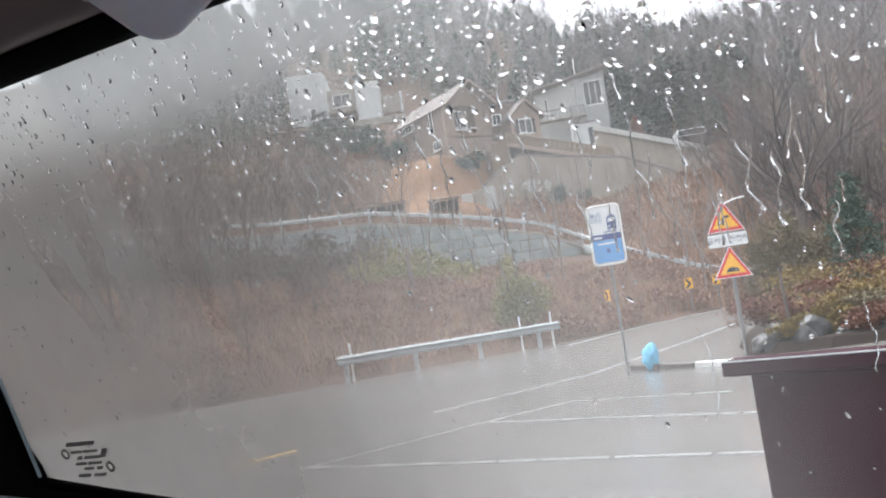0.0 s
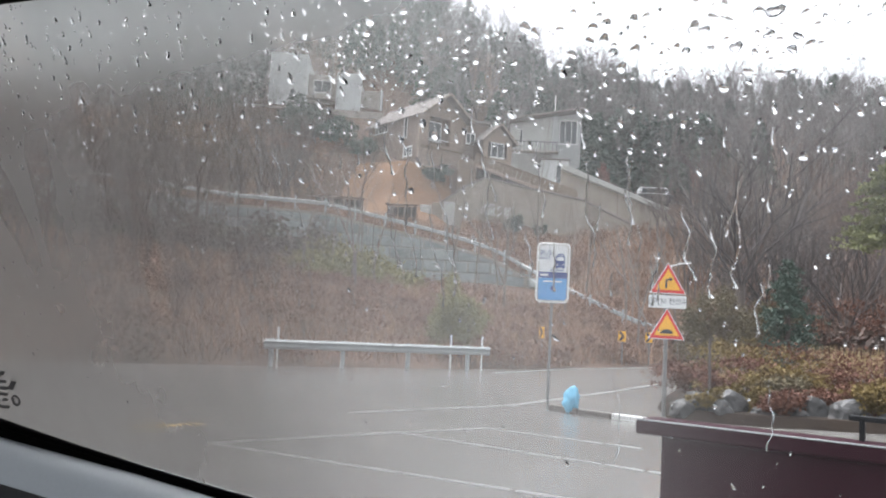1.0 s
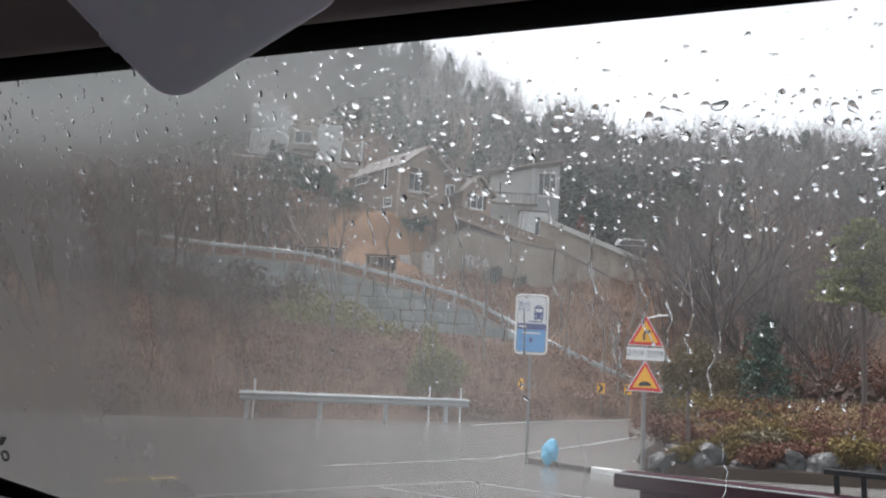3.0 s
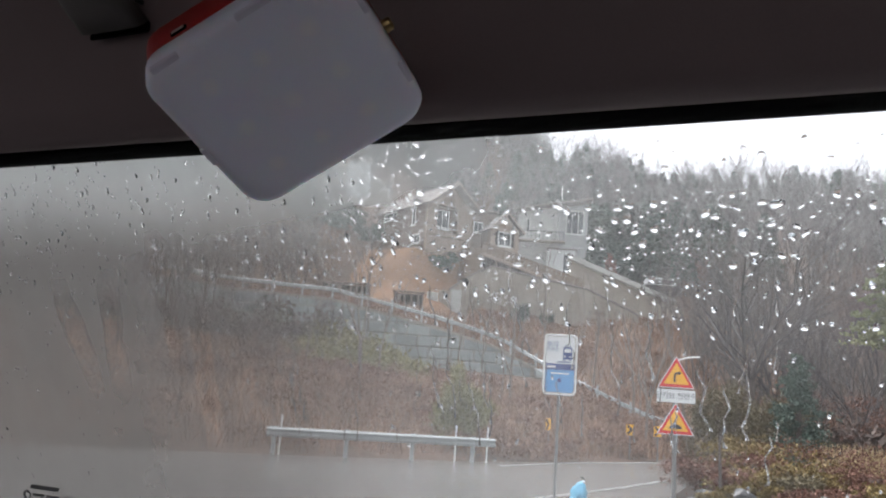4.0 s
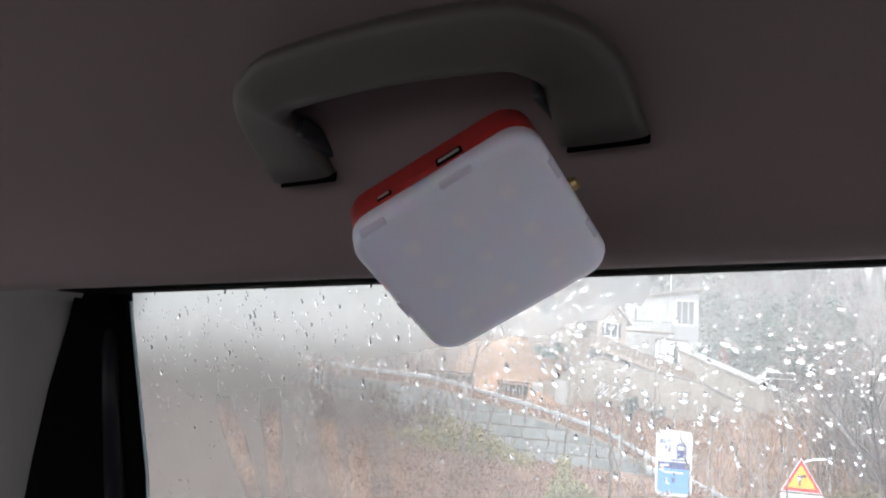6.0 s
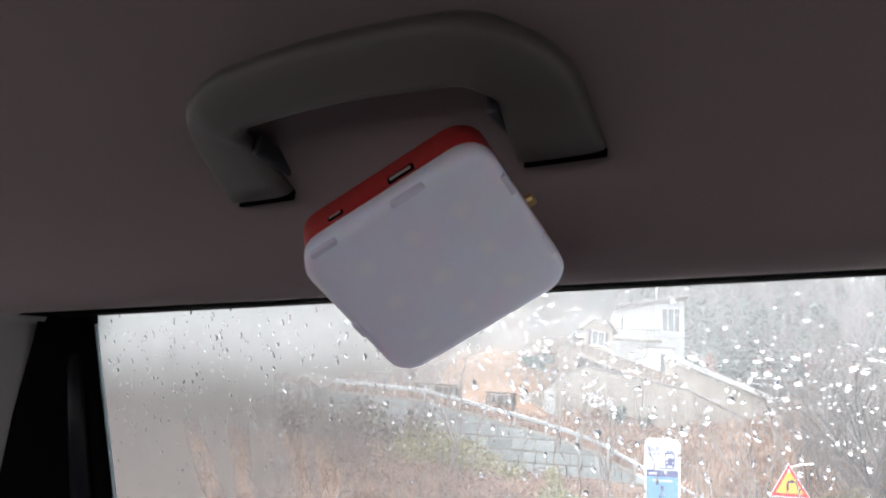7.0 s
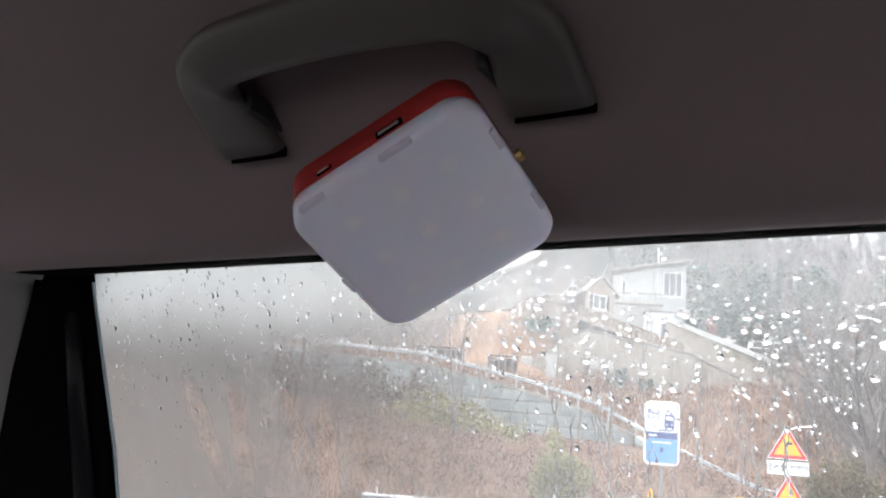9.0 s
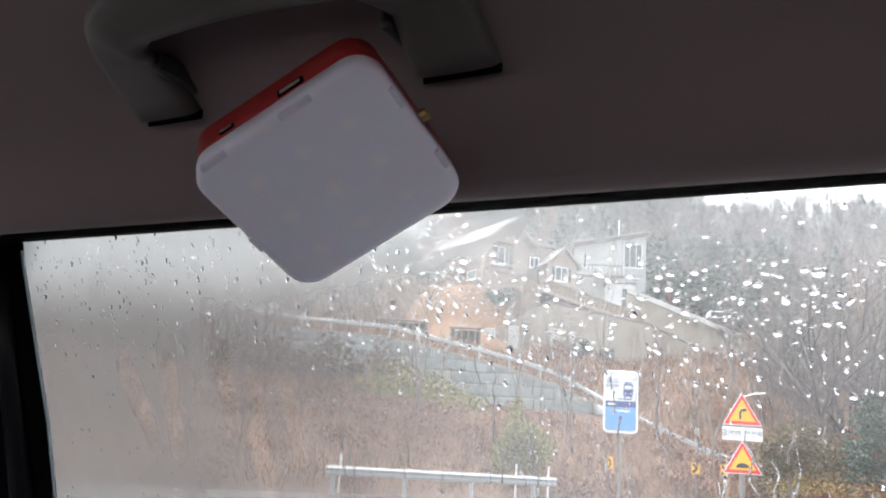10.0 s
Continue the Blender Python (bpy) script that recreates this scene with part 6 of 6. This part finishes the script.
for i, (u, v) in enumerate(pts2):
    s = i / total
    foot = min(1.0, min(i, total - i) / 6.0)
    base = Vector((u, v, lining_z(v)))
    a, b = pts2[max(0, i - 1)], pts2[min(total, i + 1)]
    d = (Vector((b[0], b[1], lining_z(b[1]))) - Vector((a[0], a[1], lining_z(a[1])))).normalized()
    w = slope_n.cross(d).normalized()
    half_w = 0.0215 - 0.0058 * foot
    lift, thick = 0.005 + 0.015 * foot, 0.006 + 0.004 * foot
    c = base + slope_n * lift
    ring = []
    for k in range(16):
        a_ = 2 * math.pi * k / 16
        ca, sa = math.cos(a_), math.sin(a_)
        ring.append(bm.verts.new(c + w * half_w * math.copysign(abs(ca) ** 0.55, ca) + slope_n * thick * math.copysign(abs(sa) ** 0.55, sa)))
    rings.append(ring)
for a, b in zip(rings, rings[1:]):
    for k in range(16):
        bm.faces.new((a[k], a[(k + 1) % 16], b[(k + 1) % 16], b[k]))
bm.faces.new(rings[0][::-1])
bm.faces.new(rings[-1])
bmesh.ops.recalc_face_normals(bm, faces=bm.faces)
bm.to_mesh(grab.data)
bm.free()
grab.data.shade_smooth()
# dark strips put the shade line at each foot into colour
for cu, hw in ((cl0, 0.0205), (cl1, 0.0205)):
    part("foot_gap", box((cu, foot_v + 0.0005, lining_z(foot_v) - 0.002), (2 * hw, 0.002, 0.010), 0.001), RUBBER, grab, "dark strip for the shade line at the handle foot")
# dark blocks stand in for the shaded inner side of each leg
for side, cu in ((1, cl0 + 0.0215), (-1, cl1 - 0.0215)):
    part("hinge_recess", box((cu, 0.402, lining_z(0.402) - 0.005), (0.005, 0.034, 0.012), 0.002), DARK_PLASTIC, grab, "dark block for the shaded inner side of the leg")

# ---- lantern hung from the handle ----
LE1 = Vector((0.0746, 0.0111, 0.0453)).normalized()
LE2 = Vector((0.0069, 0.0698, -0.0313))
LE2 = (LE2 - LE1 * LE2.dot(LE1)).normalized()
LN = LE1.cross(LE2)
# local axes of the lantern: x along its long side, y into its back, z up its short side
lan_m = CAR @ (Matrix.Translation(Vector((-0.1533, 0.3890, 1.5137)) - LN * 0.0040) @ Matrix((LE1, LN, -LE2)).transposed().to_4x4())
lantern = thing("camping_lantern", "red camping lantern with milky diffuser, hung from the handle", "lantern", lan_m)
LW, LH = 0.0930, 0.0852


def domed(w, h, r, y0, y1, edge):
    """A rounded-square slab from y0 (front, softly domed) to y1."""
    bm = bmesh.new()
    rings = []
    for y, shrink in ((y1, 0.0), (y0 + edge, 0.0), (y0 + edge * 0.45, edge * 0.25), (y0 + edge * 0.12, edge * 0.7), (y0, edge * 1.4), (y0 - 0.0008, w * 0.22), (y0 - 0.0010, w * 0.40)):
        rr = max(0.002, r - shrink * 0.6)
        rings.append([bm.verts.new((x, y, z)) for x, z in rounded(w - 2 * shrink, h - 2 * shrink, min(rr, (h - 2 * shrink) / 2 - 1e-4), 6)])
    for a, b in zip(rings, rings[1:]):
        for k in range(len(a)):
            bm.faces.new((a[k], a[(k + 1) % len(a)], b[(k + 1) % len(a)], b[k]))
    bm.faces.new(rings[0])
    bm.faces.new(rings[-1])
    bmesh.ops.recalc_face_normals(bm, faces=bm.faces)
    return bm


part("diffuser", domed(LW, LH, 0.013, 0.0, 0.012, 0.004), DIFFUSER, lantern, "milky white diffuser", True)
red = domed(LW - 0.001, LH - 0.001, 0.013, 0.0, 0.019, 0.002)
bmesh.ops.translate(red, vec=(0, 0.0105, 0), verts=red.verts)
body = part("body", red, RED_PLASTIC, lantern, "red plastic body", True)
top_z = LH / 2
for x, w, h in ((0.0095, 0.013, 0.0048), (-0.0235, 0.0075, 0.0030)):
    port = part("port", box((x, 0.0170, top_z - 0.0006), (w, h, 0.002), 0.0006), RUBBER, body, "dark charging port")
    part("port_lining", box((x, 0.0170 - h * 0.12, top_z + 0.0003), (w * 0.78, h * 0.38, 0.0012), 0.0003), PORT_METAL, port, "pale metal lining")
part("knob", tube([(LW / 2 - 0.001, 0.017, -0.0038), (LW / 2 + 0.003, 0.017, -0.0038), (LW / 2 + 0.004, 0.017, -0.0038)], [0.003, 0.003, 0.002], 14), BRASS, lantern, "small brass stud")
NOTCH = shader("tinted_clip", (0.50, 0.48, 0.57), 0.4, vary=0.05, grain=200, blotch=30, bump=0.0)
for x, z, w, h in ((-0.032, top_z - 0.0018, 0.013, 0.003), (0.009, top_z - 0.0018, 0.016, 0.003), (LW / 2 - 0.0016, 0.020, 0.003, 0.011), (LW / 2 - 0.0016, -0.018, 0.003, 0.011), (-LW / 2 + 0.0016, -0.004, 0.003, 0.010)):
    part("clip", box((x, 0.0022, z), (w, 0.0035, h), 0.0008), NOTCH, lantern, "tinted lens clip")
part("hanger", add_tube(bmesh.new(), [(0.026 + 0.008 * math.cos(a), 0.031, 0.022 + 0.010 * math.sin(a)) for a in (2 * math.pi * k / 20 for k in range(21))], 0.0018, 8), BLACK_STEEL, lantern, "dark wire hanger")

# ---- rain on the outside of the pane ----


def lens_template(seg=12, rings=6, flat_=0.42, seed=0):
    """A drop lying on a plane: rounded cap over a flat base; x, z in the pane, y outward."""
    r = random.Random(seed)
    p1, p2 = r.uniform(0, 6), r.uniform(0, 6)
    lob = [1 + 0.20 * math.sin(2 * a * 2 * math.pi / seg + p1) + 0.12 * math.sin(3 * a * 2 * math.pi / seg + p2) + r.uniform(-0.04, 0.04) for a in range(seg)]
    v, f = [], []
    for j in range(rings):
        q = j / rings
        rad = 1 - q
        y, sag = flat_ * (1 - rad ** 2.2), -0.14 * q
        for k in range(seg):
            a = 2 * math.pi * k / seg
            v.append((rad * lob[k] * math.cos(a), y, rad * lob[k] * math.sin(a) * (1.3 if math.sin(a) > 0 else 1.0) + sag))
    v.append((0, flat_, -0.14))
    for j in range(rings - 1):
        for k in range(seg):
            f.append((j * seg + k, j * seg + (k + 1) % seg, (j + 1) * seg + (k + 1) % seg, (j + 1) * seg + k))
    for k in range(seg):
        f.append(((rings - 1) * seg + k, (rings - 1) * seg + (k + 1) % seg, rings * seg))
    f.append(tuple(range(seg))[::-1])
    return np.array(v), [t[::-1] for t in f]


LENSES = [lens_template(seed=k, flat_=0.12 + 0.045 * k) for k in range(8)]
rng = random.Random(77)
tilt3 = np.array(Matrix.Rotation(math.atan(0.3924), 3, "X"))
heap = Heap()
placed = []
while len(placed) < DROPS:
    u, z = rng.uniform(-0.585, 0.45), rng.uniform(1.215, 1.562)
    # how wet the pane is at a height: a crowded band below the top, thin further down
    dens = lerp(z, (1.21, 1.36, 1.42, 1.45, 1.475, 1.525, 1.55), (0.03, 0.05, 0.07, 0.24, 0.8, 1.0, 0.45))
    if u < -0.25:
        dens *= lerp(z, (1.21, 1.44, 1.49, 1.55), (0.8, 0.9, 0.55, 0.6))
    if u > -0.15 and z > 1.512:
        dens *= 0.26
    if rng.random() > dens:
        continue
    high = u > -0.15 and z > 1.512
    big = rng.random() ** 2.2
    s = 0.0006 + (0.0023 if u > -0.18 else 0.0017) * big * lerp(z, (1.21, 1.40, 1.46, 1.49), (0.35, 0.45, 0.70, 1.0)) * (0.42 if high else 1.0)
    if any((u - a) ** 2 + (z - b) ** 2 < (1.15 * (s + c)) ** 2 for a, b, c in placed):
        continue
    placed.append((u, z, s))
    v, f = LENSES[rng.randrange(8) if u > 0.0 else rng.randrange(6)]
    beaded = (z < 1.505 or u < -0.22) and rng.random() < lerp(u, (-0.45, -0.20, 0.1, 0.3), (0.9, 0.45, 0.35, 0.1))
    turn = rng.gauss(0.22, 0.35)
    ct, st = math.cos(turn), math.sin(turn)
    wide = u > -0.18 and z > 1.47
    w = v * np.array([s * (rng.uniform(0.9, 1.4) if wide else rng.uniform(0.7, 1.0)), s, s * (rng.uniform(0.6, 1.05) if wide else rng.uniform(0.9, 1.5))])
    w = np.stack([ct * w[:, 0] - st * w[:, 2], w[:, 1], st * w[:, 0] + ct * w[:, 2]], 1)
    if beaded:
        # condensation beads stand on the room side of the mist
        w[:, 1] *= -0.9
        heap.add(w @ tilt3.T + np.array(on_glass(u, z, -0.0012)), [q[::-1] for q in f])
    else:
        heap.add(w @ tilt3.T + np.array(on_glass(u, z, 0.0048)), f)
drops = heap.make("raindrops", WATER)
drops.data.shade_smooth()
drops.matrix_world = CAR
tagged(drops, "raindrops clinging to the car window", "raindrops", kind="stuff")

heap = Heap()
for k in range(RUNS):
    u, z0 = rng.uniform(-0.30, 0.03), rng.uniform(1.385, 1.475)
    length, w0 = rng.choice((0.010, 0.018, 0.03, 0.045)) * rng.uniform(0.7, 1.5), rng.uniform(0.0003, 0.0008)
    if k < 2:
        # a cluster of long runs low on the pane
        u, z0, length, w0 = rng.uniform(-0.06, 0.03), rng.uniform(1.30, 1.36), rng.uniform(0.03, 0.06), rng.uniform(0.0003, 0.0005)
    n_ = int(length / 0.0025)
    prev, ph, base = None, rng.uniform(0, 50), heap.n
    verts, faces = [], []
    for i in range(n_ + 1):
        q = i / n_
        z = z0 - length * q
        uu = u + 0.006 * noise.noise((ph, q * length * 30, 0)) + 0.003 * noise.noise((ph, q * length * 120, 4))
        w = w0 * (0.7 + 0.5 * noise.noise((ph + 9, q * 9, 0)) + (0.9 if q > 0.96 else 0.0)) * min(1, 6 * q + 0.1)
        c = np.array(on_glass(uu, z, 0.0048))
        for a in (0, 45, 90, 135, 180):
            verts.append(c + tilt3 @ np.array([w * math.cos(radians(a)), 0.08 * w * math.sin(radians(a)) ** 2, 0]))
        if i:
            b = 5 * i
            faces += [(b - 5 + k2, b - 4 + k2, b + 1 + k2, b + k2) for k2 in range(4)] + [(b - 1, b - 5, b, b + 4)]
    heap.add(verts, faces)
runs_ob = heap.make("rain_runs", WATER)
runs_ob.data.shade_smooth()
runs_ob.matrix_world = CAR
tagged(runs_ob, "winding runs of rainwater on the car window", "raindrops", kind="stuff")

# mist lies on the inside of the pane, skylight and haze in its tint
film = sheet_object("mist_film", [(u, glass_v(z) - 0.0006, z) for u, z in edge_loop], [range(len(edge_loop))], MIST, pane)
tagged(film, "mist on the glass, tinted for skylight and haze")
